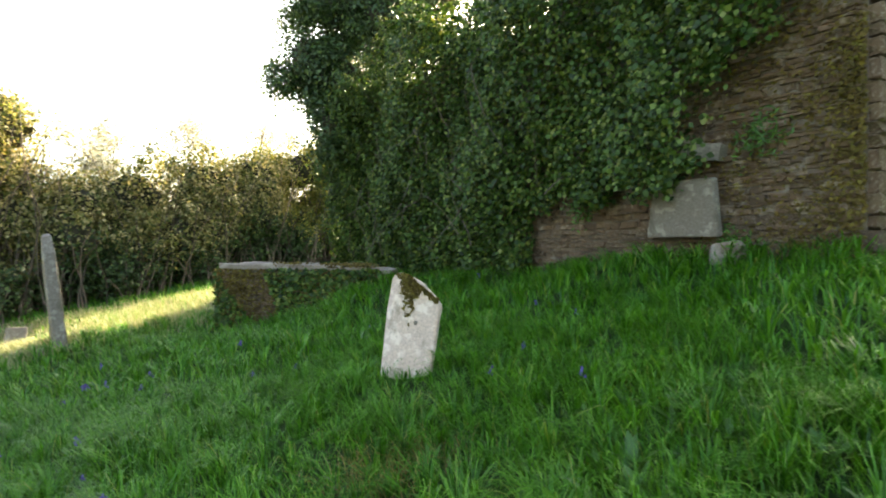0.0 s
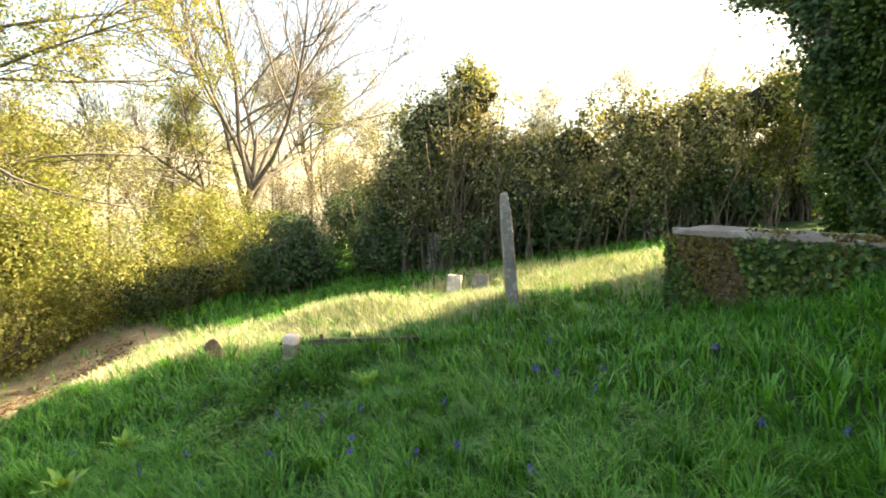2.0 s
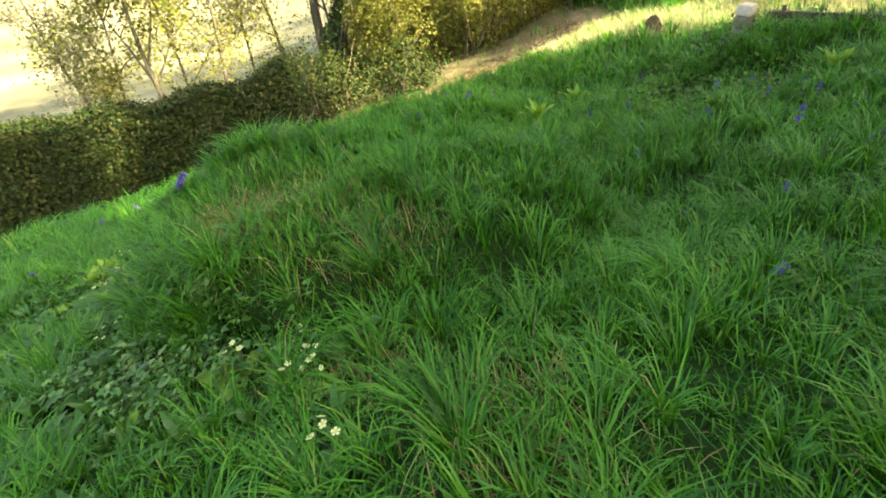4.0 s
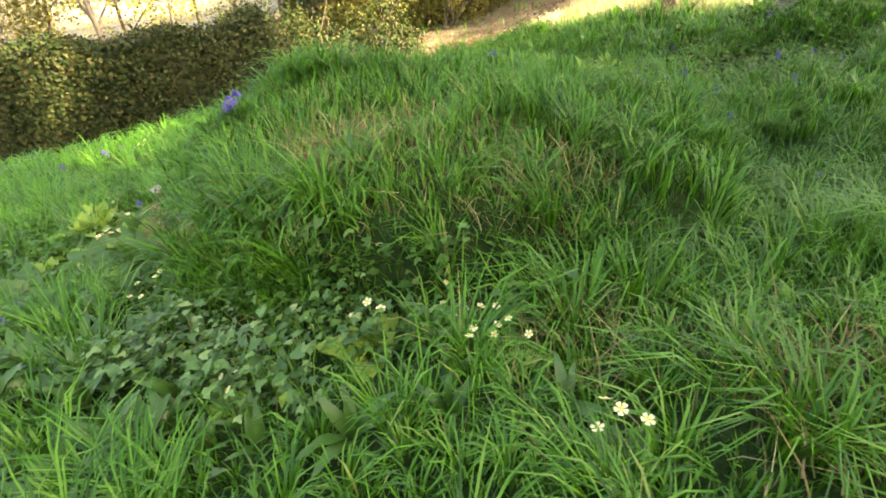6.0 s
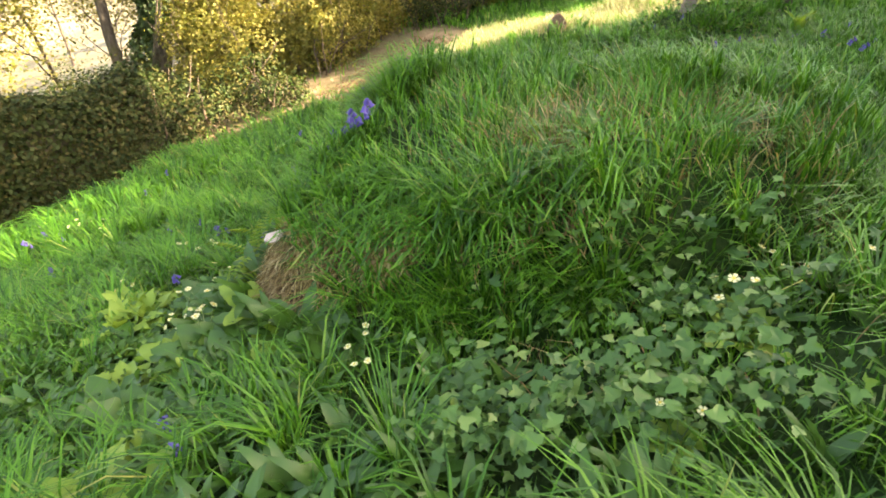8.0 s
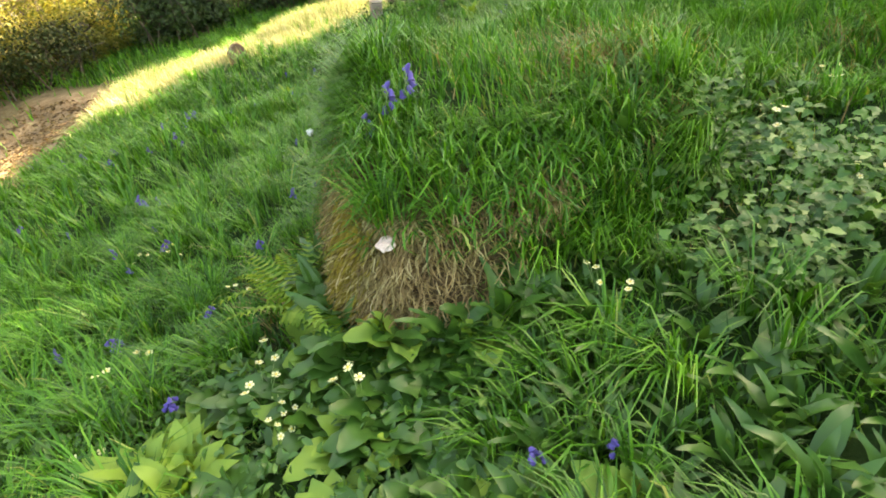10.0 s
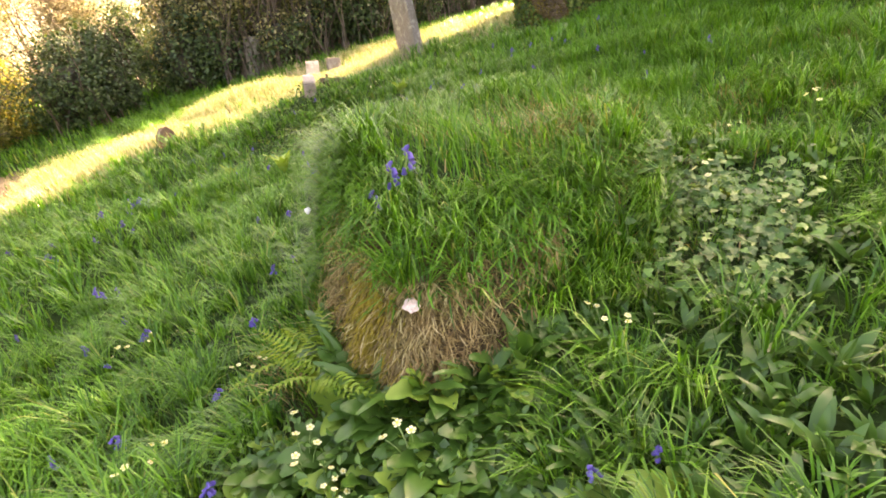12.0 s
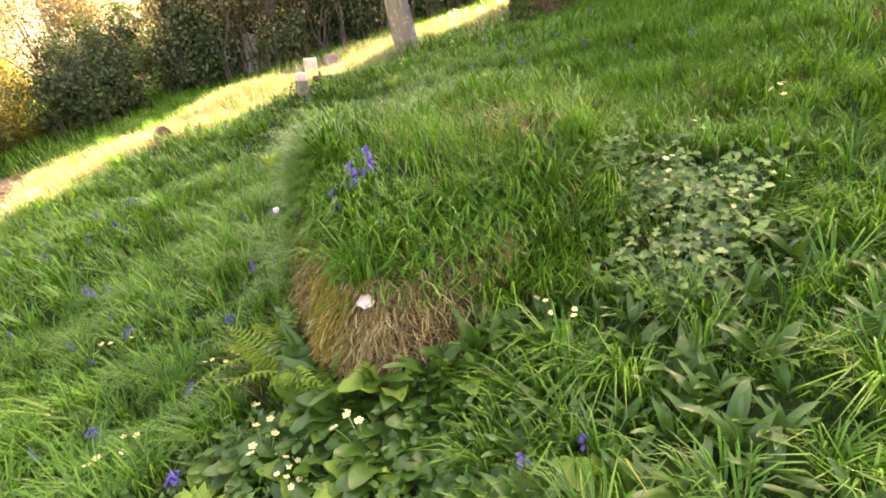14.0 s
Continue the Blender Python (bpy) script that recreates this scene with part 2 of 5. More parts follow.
def land(x, y):
    x, y = np.asarray(x, float), np.asarray(y, float)
    xc, yc = np.clip(x, -24, 8), np.clip(y, -14, 26)
    z = 0.346 + 0.2439 * xc + 0.096 * yc + 0.0039 * xc * xc - 0.0043 * xc * yc - 0.0009 * yc * yc
    z = z + 0.12 * np.clip(x - 8, 0, 20) + 0.03 * np.clip(y - 26, 0, 60)
    # the old grave mound with its worn end, and the other graves
    z = z + mound(x, y) * (-0.25 + 0.36 * smooth(-1.45, -0.3, y) + 0.025 * np.sin(5 * x + 2 * y) - z)
    z = z + 0.3 * hump(x, y, -7.2, 5.5, 1.3, 1.0, 20, 3) + 0.22 * hump(x, y, -8.0, 1.3, 1.2, 0.8, 30) + 0.26 * hump(x, y, -7.3, 4.8, 0.7, 0.6, 0) + 0.25 * hump(x, y, -10.2, 4.9, 1.3, 1.0, 0)
    z = z + 0.22 * hump(x, y, -6.6, 8.4, 1.2, 1.0, 0) - 0.28 * hump(x, y, -3.8, 2.7, 1.0, 0.8, 0) + 0.16 * hump(x, y, -0.1, 4.2, 0.9, 0.7, 0)
    z = z + 0.3 * hump(x, y, -10.2, 7.6, 1.3, 1.0, 40, 3) - 0.2 * hump(x, y, -8.0, 3.1, 1.0, 0.6, 40) - 0.22 * hump(x, y, -3.9, 9.1, 1.3, 0.8, 0) + 0.3 * hump(x, y, -1.1, 8.9, 0.9, 0.8, 0)
    z = z + 0.24 * hump(x, y, 2.1, 6.3, 1.1, 0.9, 0)
    z = z - 0.28 * hump(x, y, -9.5, 10.7, 1.2, 1.0, 0)
    z = z + 0.035 * np.sin(2.3 * x + 1.1 * y) * np.sin(1.9 * y - 0.7 * x) + 0.02 * np.sin(5.1 * x + 0.4) * np.sin(4.7 * y + 1.3)
    z = z - (0.4 * smooth(1.5, 0.3, x - path_line(y)) + 0.25 * smooth(3.4, 0.6, x - path_line(y)) * smooth(-1.5, -3.5, y)) * smooth(5.5, 2.5, y)
    # the valley and the far hillside
    west = np.clip(-x - 24, 0, None)
    z = z - 0.06 * np.clip(west, 0, 40) + 0.17 * np.clip(west - 50, 0, 160) + 1.5 * np.sin(y / 23 + 1) * smooth(60, 140, west)
    return z


def land_at(x, y):
    return float(land(x, y))


def track(x, y):
    """How much a place lies on the trodden path at the foot of the slope, or in the litter beyond it."""
    off = x - path_line(y) + 0.12 * np.sin(2 * y)
    return smooth(0.9, 0.4, off) * np.maximum(smooth(-3.5, -2.0, off), 0.6) * smooth(-22, -12, y) * smooth(6.5, 5, y) * smooth(-24, -20, x)


# ---- builders ----
def mesh_of(name, verts, faces, material, shade=False):
    me = bpy.data.meshes.new(name)
    me.from_pydata(verts, [], faces)
    me.materials.append(material)
    if shade:
        me.shade_smooth()
    return me


def array_mesh(name, verts, loops, sizes, material, shade=False):
    """A mesh from numpy arrays: corners in a row, and how many each face has."""
    me = bpy.data.meshes.new(name)
    me.vertices.add(len(verts))
    me.vertices.foreach_set("co", np.ascontiguousarray(verts, np.float32).ravel())
    me.loops.add(len(loops))
    me.loops.foreach_set("vertex_index", np.ascontiguousarray(loops, np.int32))
    me.polygons.add(len(sizes))
    me.polygons.foreach_set("loop_start", np.ascontiguousarray(np.r_[0, np.cumsum(sizes)[:-1]], np.int32))
    me.update(calc_edges=True)
    me.materials.append(material)
    if shade:
        me.shade_smooth()
    return me


def part(name, bm, material, parent, label=""):
    """Links a bmesh, or a mesh, as one object under a thing or a part."""
    if isinstance(bm, bmesh.types.BMesh):
        me = bpy.data.meshes.new(name)
        bm.to_mesh(me)
        bm.free()
        me.materials.append(material)
    else:
        me = bm
    ob = new(name, me)
    ob.parent = parent
    return tagged(ob, label)


def thing(name, m, label, category, group="", kind=""):
    ob = new(name)
    ob.empty_display_size = 0.1
    ob.matrix_basis = m
    return tagged(ob, label, category, group, kind)


rng = np.random.default_rng(7)


def blades(name, xy, height, width, lean, material, base=None):
    """Grass: bent, tapering blades on the land."""
    n = len(xy)
    z = land(xy[:, 0], xy[:, 1]) if base is None else base
    turn = rng.uniform(0, 2 * np.pi, n)
    # the sward leans downhill and one way
    dirx, diry = np.cos(turn) - 0.25, np.sin(turn) - 0.1
    bend = lean * rng.uniform(0.3, 1.3, n) * height
    side = np.stack([-np.sin(turn), np.cos(turn), 0 * turn], 1) * (width * rng.uniform(0.6, 1.3, n))[:, None] / 2
    root = np.c_[xy, z - 0.02]
    mid = root + np.c_[dirx * bend * 0.35, diry * bend * 0.35, height * 0.58]
    tip = root + np.c_[dirx * bend, diry * bend, height * rng.uniform(0.75, 1.0, n)]
    v = np.stack([root - side, root + side, mid + side * 0.8, mid - side * 0.8, tip], 1).reshape(-1, 3)
    k = np.arange(n)[:, None] * 5
    loops = np.concatenate([k + [0, 1, 2, 3], k + [3, 2, 4]], 1).ravel()
    return array_mesh(name, v, loops, np.tile([4, 3], n), material, True)


def tussocks(name, centres, per, height, width, material, reach=1.0):
    """Tufts of long blades that arch outwards and over."""
    m = len(centres)
    n = m * per
    c = np.repeat(centres, per, 0)
    turn = rng.uniform(0, 2 * np.pi, n)
    flow = np.repeat(rng.normal(0, 0.35, (m, 2)), per, 0) + [-0.3, -0.1]
    out = np.c_[np.cos(turn), np.sin(turn)]
    xy = c + out * (rng.uniform(0, 0.045, n))[:, None]
    lush = 1 + 0.5 * np.sin(4.1 * centres[:, 0] + 1.3 * np.sin(3 * centres[:, 1])) * np.sin(3.7 * centres[:, 1] + 1.1 * np.sin(2.9 * centres[:, 0]))
    h = np.repeat(lush * height * rng.uniform(0.65, 1.35, m), per) * rng.uniform(0.6, 1.15, n)
    h = np.minimum(h, rng.uniform(0.3, 0.38, n))
    d = (out * 0.75 + flow) * reach
    side = np.c_[-d[:, 1], d[:, 0], 0 * turn]
    side *= (width * rng.uniform(0.6, 1.3, n) / 2 / (np.linalg.norm(side, axis=1) + 1e-6))[:, None]
    root = np.c_[xy, land(xy[:, 0], xy[:, 1]) - 0.02]
    rows = []
    for up, far, w in ((0, 0, 0.8), (0.5, 0.14, 1.0), (0.82, 0.45, 0.75)):
        p = root + np.c_[d * (far * h)[:, None], up * h]
        rows += [p - side * w, p + side * w]
    drop = rng.uniform(0.45, 0.95, n)
    rows.append(root + np.c_[d * (0.95 * h)[:, None], drop * h])
    v = np.stack(rows, 1).reshape(-1, 3)
    k = np.arange(n)[:, None] * 7
    loops = np.concatenate([k + [0, 1, 3, 2], k + [2, 3, 5, 4], k + [4, 5, 6]], 1).ravel()
    return array_mesh(name, v, loops, np.tile([4, 4, 3], n), material, True)


def hanging(name, start, way, length, out, width, material, splay=0.3):
    """Long blades that start level, bend over an edge and hang down."""
    n = len(start)
    d = way + rng.normal(0, splay, (n, 2))
    d /= np.linalg.norm(d, axis=1)[:, None]
    d3 = np.c_[d, np.zeros(n)] * out[:, None]
    side = np.c_[-d[:, 1], d[:, 0], np.zeros(n)] * (width * rng.uniform(0.6, 1.4, n) / 2)[:, None]
    sway = side / (np.linalg.norm(side, axis=1)[:, None] + 1e-9) * (rng.normal(0, splay, n) * length)[:, None]
    rows = []
    for far, down, w in ((-0.3, -0.02, 0.7), (0.5, 0.08, 1.0), (0.95, -0.35, 0.9)):
        p = start + d3 * far + np.c_[np.zeros((n, 2)), down * length] + sway * max(0, -down) * 0.8
        rows += [p - side * w, p + side * w]
    rows.append(start + d3 * rng.uniform(0.6, 1.25, n)[:, None] + sway - np.c_[np.zeros((n, 2)), length])
    v = np.stack(rows, 1).reshape(-1, 3)
    k = np.arange(n)[:, None] * 7
    loops = np.concatenate([k + [0, 1, 3, 2], k + [2, 3, 5, 4], k + [4, 5, 6]], 1).ravel()
    return array_mesh(name, v, loops, np.tile([4, 4, 3], n), material, True)


def lobed(name, pos, normal, size, material):
    """Flat leaves of three pointed lobes with a dip along the middle."""
    n = len(pos)
    nor = normal + rng.normal(0, 0.3, (n, 3))
    nor /= np.linalg.norm(nor, axis=1)[:, None]
    along = rng.normal(0, 1, (n, 3))
    along -= (along * nor).sum(1)[:, None] * nor
    along /= np.linalg.norm(along, axis=1)[:, None]
    side = np.cross(nor, along)
    s = size[:, None]
    rows = [pos - along * s * 0.25 - nor * s * 0.08]
    for deg, r, up in ((-140, 0.5, 0.0), (-85, 0.85, -0.14), (-48, 0.5, 0.08), (-16, 0.85, 0.0), (0, 1.05, -0.2), (16, 0.85, 0.0), (48, 0.5, 0.08), (85, 0.85, -0.14), (140, 0.5, 0.0)):
        a = radians(deg)
        rows.append(pos + (along * math.cos(a) + side * math.sin(a)) * r * s + nor * s * up)
    v = np.stack(rows, 1).reshape(-1, 3)
    k = np.arange(n)[:, None] * 10
    loops = np.concatenate([k + [0, j, j + 1] for j in range(1, 9)], 1).ravel()
    return array_mesh(name, v, loops, np.full(8 * n, 3), material)


def leaves(name, pos, normal, size, material, slim=0.6, fold=0.25, droop=0.5, simple=False):
    """Many folded leaves, each facing about along its normal; simple ones have four corners."""
    n = len(pos)
    nor = normal + rng.normal(0, 0.55, (n, 3))
    nor /= np.linalg.norm(nor, axis=1)[:, None] + 1e-9
    along = rng.normal(0, 1, (n, 3)) - np.array([0, 0, droop])
    along -= (along * nor).sum(1)[:, None] * nor
    along /= np.linalg.norm(along, axis=1)[:, None] + 1e-9
    side = np.cross(nor, along)
    s = (size * rng.uniform(0.6, 1.35, n))[:, None]
    a = pos - along * s * 0.5
    tip = pos + along * s * 0.5 - nor * s * 0.12
    low, high = pos - along * s * 0.22 + nor * s * fold * 0.5, pos + along * s * 0.14 + nor * s * fold * 0.4
    w = side * s * slim * 0.5
    if simple:
        mid = pos + nor * s * fold * 0.3
        v = np.stack([a, mid + w, tip, mid - w], 1).reshape(-1, 3)
        return array_mesh(name, v, np.arange(4 * n), np.full(n, 4), material)
    v = np.stack([a, low + w * 0.8, high + w * 0.85, tip, high - w * 0.85, low - w * 0.8], 1).reshape(-1, 3)
    k = np.arange(n)[:, None] * 6
    loops = np.concatenate([k + [0, 1, 2, 3], k + [0, 3, 4, 5]], 1).ravel()
    return array_mesh(name, v, loops, np.full(2 * n, 4), material)


def tubes(name, paths, material, sides=5):
    """Tapering tubes along lists of (point, radius)."""
    verts, faces = [], []
    for path in paths:
        start = len(verts)
        for i, (p, r) in enumerate(path):
            d = (path[min(i + 1, len(path) - 1)][0] - path[max(i - 1, 0)][0]).normalized()
            a = d.orthogonal().normalized() if i == 0 else (a - d * a.dot(d)).normalized()
            b = d.cross(a)
            for k in range(sides):
                w = 2 * math.pi * k / sides
                verts.append(p + (a * math.cos(w) + b * math.sin(w)) * r)
        for i in range(len(path) - 1):
            for k in range(sides):
                q, w = start + i * sides + k, start + i * sides + (k + 1) % sides
                faces.append((q, w, w + sides, q + sides))
        faces.append(tuple(range(start + (len(path) - 1) * sides, start + len(path) * sides)))
    return mesh_of(name, verts, faces, material, True)


def wander(rand, start, heading, length, r0, r1, steps, wild=0.25, lift=0.05):
    """One crooked limb, as points with radii."""
    p, d, out = Vector(start), Vector(heading).normalized(), []
    for i in range(steps + 1):
        k = i / steps
        out.append((p.copy(), r0 * (1 - k) + r1 * k))
        d = (d + Vector((rand.gauss(0, wild), rand.gauss(0, wild), rand.gauss(0, wild) + lift))).normalized()
        p = p + d * (length / steps)
    return out


def limbs(rand, trunk, count, low, length, thick, levels, wild=0.25, spread=0.9, lift=0.05):
    """Branches of several orders off a trunk: (paths by order, points of the fine twigs)."""
    orders, tips = [[trunk]], []
    for level in range(levels):
        grown = []
        for path in orders[-1]:
            for _ in range(count[level]):
                k = rand.uniform(low if level == 0 else 0.25, 1.0)
                i = min(int(k * (len(path) - 1)), len(path) - 2)
                p, r = path[i][0].lerp(path[i + 1][0], k * (len(path) - 1) - i), path[i][1]
                along = (path[i + 1][0] - path[i][0]).normalized()
                out = Vector((rand.gauss(0, 1), rand.gauss(0, 1), rand.gauss(0.2, 0.6))).normalized()
                d = (along + out * spread).normalized()
                ln = length[level] * rand.uniform(0.6, 1.2) * (1.15 - 0.5 * k)
                grown.append(wander(rand, p, d, ln, min(r * 0.7, thick[level]), thick[level] * 0.25, 5, wild, lift))
        orders.append(grown)
    for path in orders[-1]:
        tips += [p for p, _ in path[2:]]
    return orders, tips


def cloud(points, per, spread):
    """Leaf places round points, and the directions outwards."""
    pts = np.array([tuple(p) for p in points])
    pos = np.repeat(pts, per, 0) + rng.normal(0, spread, (len(pts) * per, 3))
    return pos, np.tile([0.0, 0.0, 1.0], (len(pos), 1))


def bevelled_block(sx, sy, sz, bevel, rough=0.0, seed=0, cuts=0, taper=1.0):
    """A worn block standing on z = 0."""
    bm = bmesh.new()
    bmesh.ops.create_cube(bm, size=1)
    bmesh.ops.scale(bm, verts=bm.verts, vec=(sx, sy, sz))
    bmesh.ops.translate(bm, verts=bm.verts, vec=(0, 0, sz / 2))
    if cuts:
        bmesh.ops.subdivide_edges(bm, edges=bm.edges, cuts=cuts, use_grid_fill=True)
    if bevel:
        sharp = [e for e in bm.edges if len(e.link_faces) == 2 and e.calc_face_angle(0) > 0.8]
        bmesh.ops.bevel(bm, geom=sharp, offset=bevel, segments=2, affect="EDGES", profile=0.6)
    for v in bm.verts:
        k = v.co.z / sz
        v.co.x *= 1 + (taper - 1) * k
        v.co.y *= 1 + (taper - 1) * k
        if rough:
            v.co += Vector(noise.noise_vector(v.co * 5 + Vector((seed, seed * 2, 0)))) * rough
    return bm

# ---- ground ----
def ground():
    xs = np.r_[-400, -300, -230, -180, -140, -110, -90, -75, -62, -52, -44, np.arange(-38, -16, 0.5), np.arange(-16, -5.3, 0.1), np.arange(-5.3, -2.8, 0.05), np.arange(-2.8, 6, 0.1), np.arange(6, 14, 0.5), 16, 20, 26, 34, 45, 60, 90, 140, 220, 400]
    ys = np.r_[-400, -250, -160, -100, -70, -50, -36, -28, -22, -18, np.arange(-15, -5, 0.4), np.arange(-5, -1.8, 0.1), np.arange(-1.8, -0.4, 0.04), np.arange(-0.4, 12, 0.1), np.arange(12, 26, 0.4), 28, 32, 38, 46, 60, 80, 110, 160, 250, 400]
    gx, gy = np.meshgrid(xs, ys)
    gz = land(gx, gy)
    nx, ny = len(xs), len(ys)
    i = (np.arange(ny - 1)[:, None] * nx + np.arange(nx - 1)[None, :]).ravel()[:, None]
    me = array_mesh("ground", np.stack([gx, gy, gz], -1).reshape(-1, 3), (i + [0, 1, nx + 1, nx]).ravel(), np.full(len(i), 4), ground_material(), True)
    for name, value in (("dead", hump(gx, gy, -4.15, -1.3, 0.62, 0.42, -8, 4.0)), ("track", track(gx, gy)), ("field", np.maximum(smooth(-23, -30, gx), smooth(60, 110, np.hypot(gx, gy))))):
        a = me.attributes.new(name, "FLOAT", "POINT")
        a.data.foreach_set("value", np.ascontiguousarray(value, np.float32).ravel())
    return tagged(new("ground", me), "sloping turf of an old churchyard with a trodden earth path", "ground", kind="structure")


ground()

# ---- the ivy-clad ruin wall ----
WALL_FOOT = Vector((2.8, 6.95, 0))
WALL_ALONG = Vector((-0.577, 0.817, 0)).normalized()
WALL_OUT = Vector((-WALL_ALONG.y, WALL_ALONG.x, 0))
WALL_S0, WALL_S1, WALL_THICK = -2.27, 9.3, 0.8


def wall_place(s, out, z):
    p = WALL_FOOT + WALL_ALONG * s + WALL_OUT * out
    return Vector((p.x, p.y, z))


def wall_top(s):
    return 5.9 + 0.25 * math.sin(1.7 * s) + 0.2 * math.sin(4.1 * s + 1) - 0.5 * max(0, -1.2 - s)


def ruin_wall():
    root = thing("ruin_wall", Matrix(), "roofless rubble-stone ruin wall, weathered brown and overgrown", "wall", kind="structure")
    bm = bmesh.new()
    n, rows = 26, []
    for i in range(n + 1):
        s = WALL_S0 + (WALL_S1 - WALL_S0) * i / n
        p = wall_place(s, 0, 0)
        lo = min(land_at(p.x, p.y), land_at(*wall_place(s, -WALL_THICK, 0).xy)) - 0.4
        ring = [wall_place(s, 0, lo), wall_place(s, -WALL_THICK, lo), wall_place(s, -WALL_THICK + 0.1, wall_top(s) - 0.1), wall_place(s, 0, wall_top(s))]
        rows.append([bm.verts.new(q) for q in ring])
    for a, b in zip(rows, rows[1:]):
        for k in range(4):
            bm.faces.new((a[k], b[k], b[(k + 1) % 4], a[(k + 1) % 4]))
    bm.faces.new(rows[0])
    bm.faces.new(rows[-1][::-1])
    bmesh.ops.recalc_face_normals(bm, faces=bm.faces)
    part("core", bm, MORTAR, root)
    # rubble stones of the bare stretch, and of the strip under the ivy
    rand = random.Random(3)
    shapes = []
    for k in range(10):
        b = bevelled_block(1, 1, 1, 0.12, 0.24, k * 3.1)
        bmesh.ops.translate(b, verts=b.verts, vec=(0, 0, -0.5))
        me = bpy.data.meshes.new("stone")
        b.to_mesh(me)
        b.free()
        me.materials.append(STONE_RUBBLE)
        shapes.append(me)
    turn = math.degrees(math.atan2(WALL_ALONG.y, WALL_ALONG.x))
    z, rest = 1.3, bmesh.new()
    made = 0
    while z < 5.7:
        h = rand.choice((0.035, 0.045, 0.05, 0.06, 0.075, 0.1)) * rand.uniform(0.85, 1.2)
        s = WALL_S0 + 0.02
        end = 2.6 if z < 2.75 else 0.2 - (z - 2.75) * 0.6
        while s < end:
            w = rand.uniform(0.07, 0.16) if rand.random() < 0.55 else rand.uniform(0.16, 0.3)
            p = wall_place(s + w / 2, 0, 0)
            m = pose(*wall_place(s + w / 2, rand.uniform(-0.085, -0.045), z + h / 2 + rand.uniform(-0.2, 0.2) * h), rand.uniform(-4, 4), rand.uniform(-2.5, 2.5), turn + rand.uniform(-4, 4)) @ Matrix.Diagonal((w * rand.uniform(0.85, 1.0), 0.17, h * rand.uniform(0.7, 1.15), 1))
            if z + h > land_at(p.x, p.y):
                me = rand.choice(shapes)
                if made < 300:
                    ob = new("stone", me)
                    ob.parent = root
                    ob.matrix_basis = m
                    made += 1
                else:
                    first = len(rest.verts)
                    rest.from_mesh(me)
                    rest.verts.ensure_lookup_table()
                    for v in rest.verts[first:]:
                        v.co = m @ v.co
            s += w
        z += h
    tagged(part("upper_masonry", rest, STONE_JOINED, root), kind="stuff")
    # the end face of the wall
    z = 1.15
    while z < 5.0:
        h, a = rand.uniform(0.12, 0.26), 0.0
        while a < WALL_THICK - 0.1:
            w = min(rand.uniform(0.22, 0.45), WALL_THICK - a)
            ob = new("stone", rand.choice(shapes))
            ob.parent = root
            ob.matrix_basis = pose(*wall_place(WALL_S0 - 0.02, -a - w / 2, z + h / 2), 0, 0, turn + 90) @ Matrix.Diagonal((w * 0.95, 0.16, h * 0.92, 1))
            a += w
        z += h
    return root


ruin_wall()


def grave_slab():
    """The big flat slab leaning on the wall, with the rough block at its foot."""
    turn = math.degrees(math.atan2(WALL_ALONG.y, WALL_ALONG.x))
    root = thing("leaning_slab", Matrix(), "grey lichen-spotted stone slab leaning on the ruin wall", "stone slab")
    bm = bmesh.new()
    corners = [(-0.48, 0), (0.5, 0.0), (0.34, 0.68), (-0.05, 0.72), (-0.46, 0.71)]
    front = [bm.verts.new((x, 0.05, z)) for x, z in corners]
    back = [bm.verts.new((x * 1.02, -0.05, z * 1.01)) for x, z in corners]
    bm.faces.new(front)
    bm.faces.new(back[::-1])
    for k in range(5):
        bm.faces.new((front[k], back[k], back[(k + 1) % 5], front[(k + 1) % 5]))
    bmesh.ops.recalc_face_normals(bm, faces=bm.faces)
    bmesh.ops.bevel(bm, geom=bm.edges[:], offset=0.015, segments=2, affect="EDGES")
    part("slab", bm, STONE_GREY, root)
    root.matrix_basis = pose(*wall_place(-0.5, 0.22, 2.03), -8, 0, turn) @ Matrix.Scale(0.96, 4)
    blk = thing("rubble_block", Matrix(), "rough block of white-stained stone at the wall foot", "stone block")
    part("block", bevelled_block(0.32, 0.28, 0.26, 0.04, 0.05, 4, 2), STONE_LEDGER, blk)
    p = wall_place(-1.05, 0.2, 0)
    blk.matrix_basis = pose(p.x, p.y, 1.7, 0, 0, turn + 6)
    cap = thing("jutting_stone", Matrix(), "grey stone jutting from the ruin wall above the slab", "stone block")
    part("block", bevelled_block(0.5, 0.4, 0.2, 0.03, 0.03, 8, 2), STONE_GREY, cap)
    cap.matrix_basis = pose(*wall_place(-0.66, 0.0, 2.98), 0, -14, turn)


grave_slab()


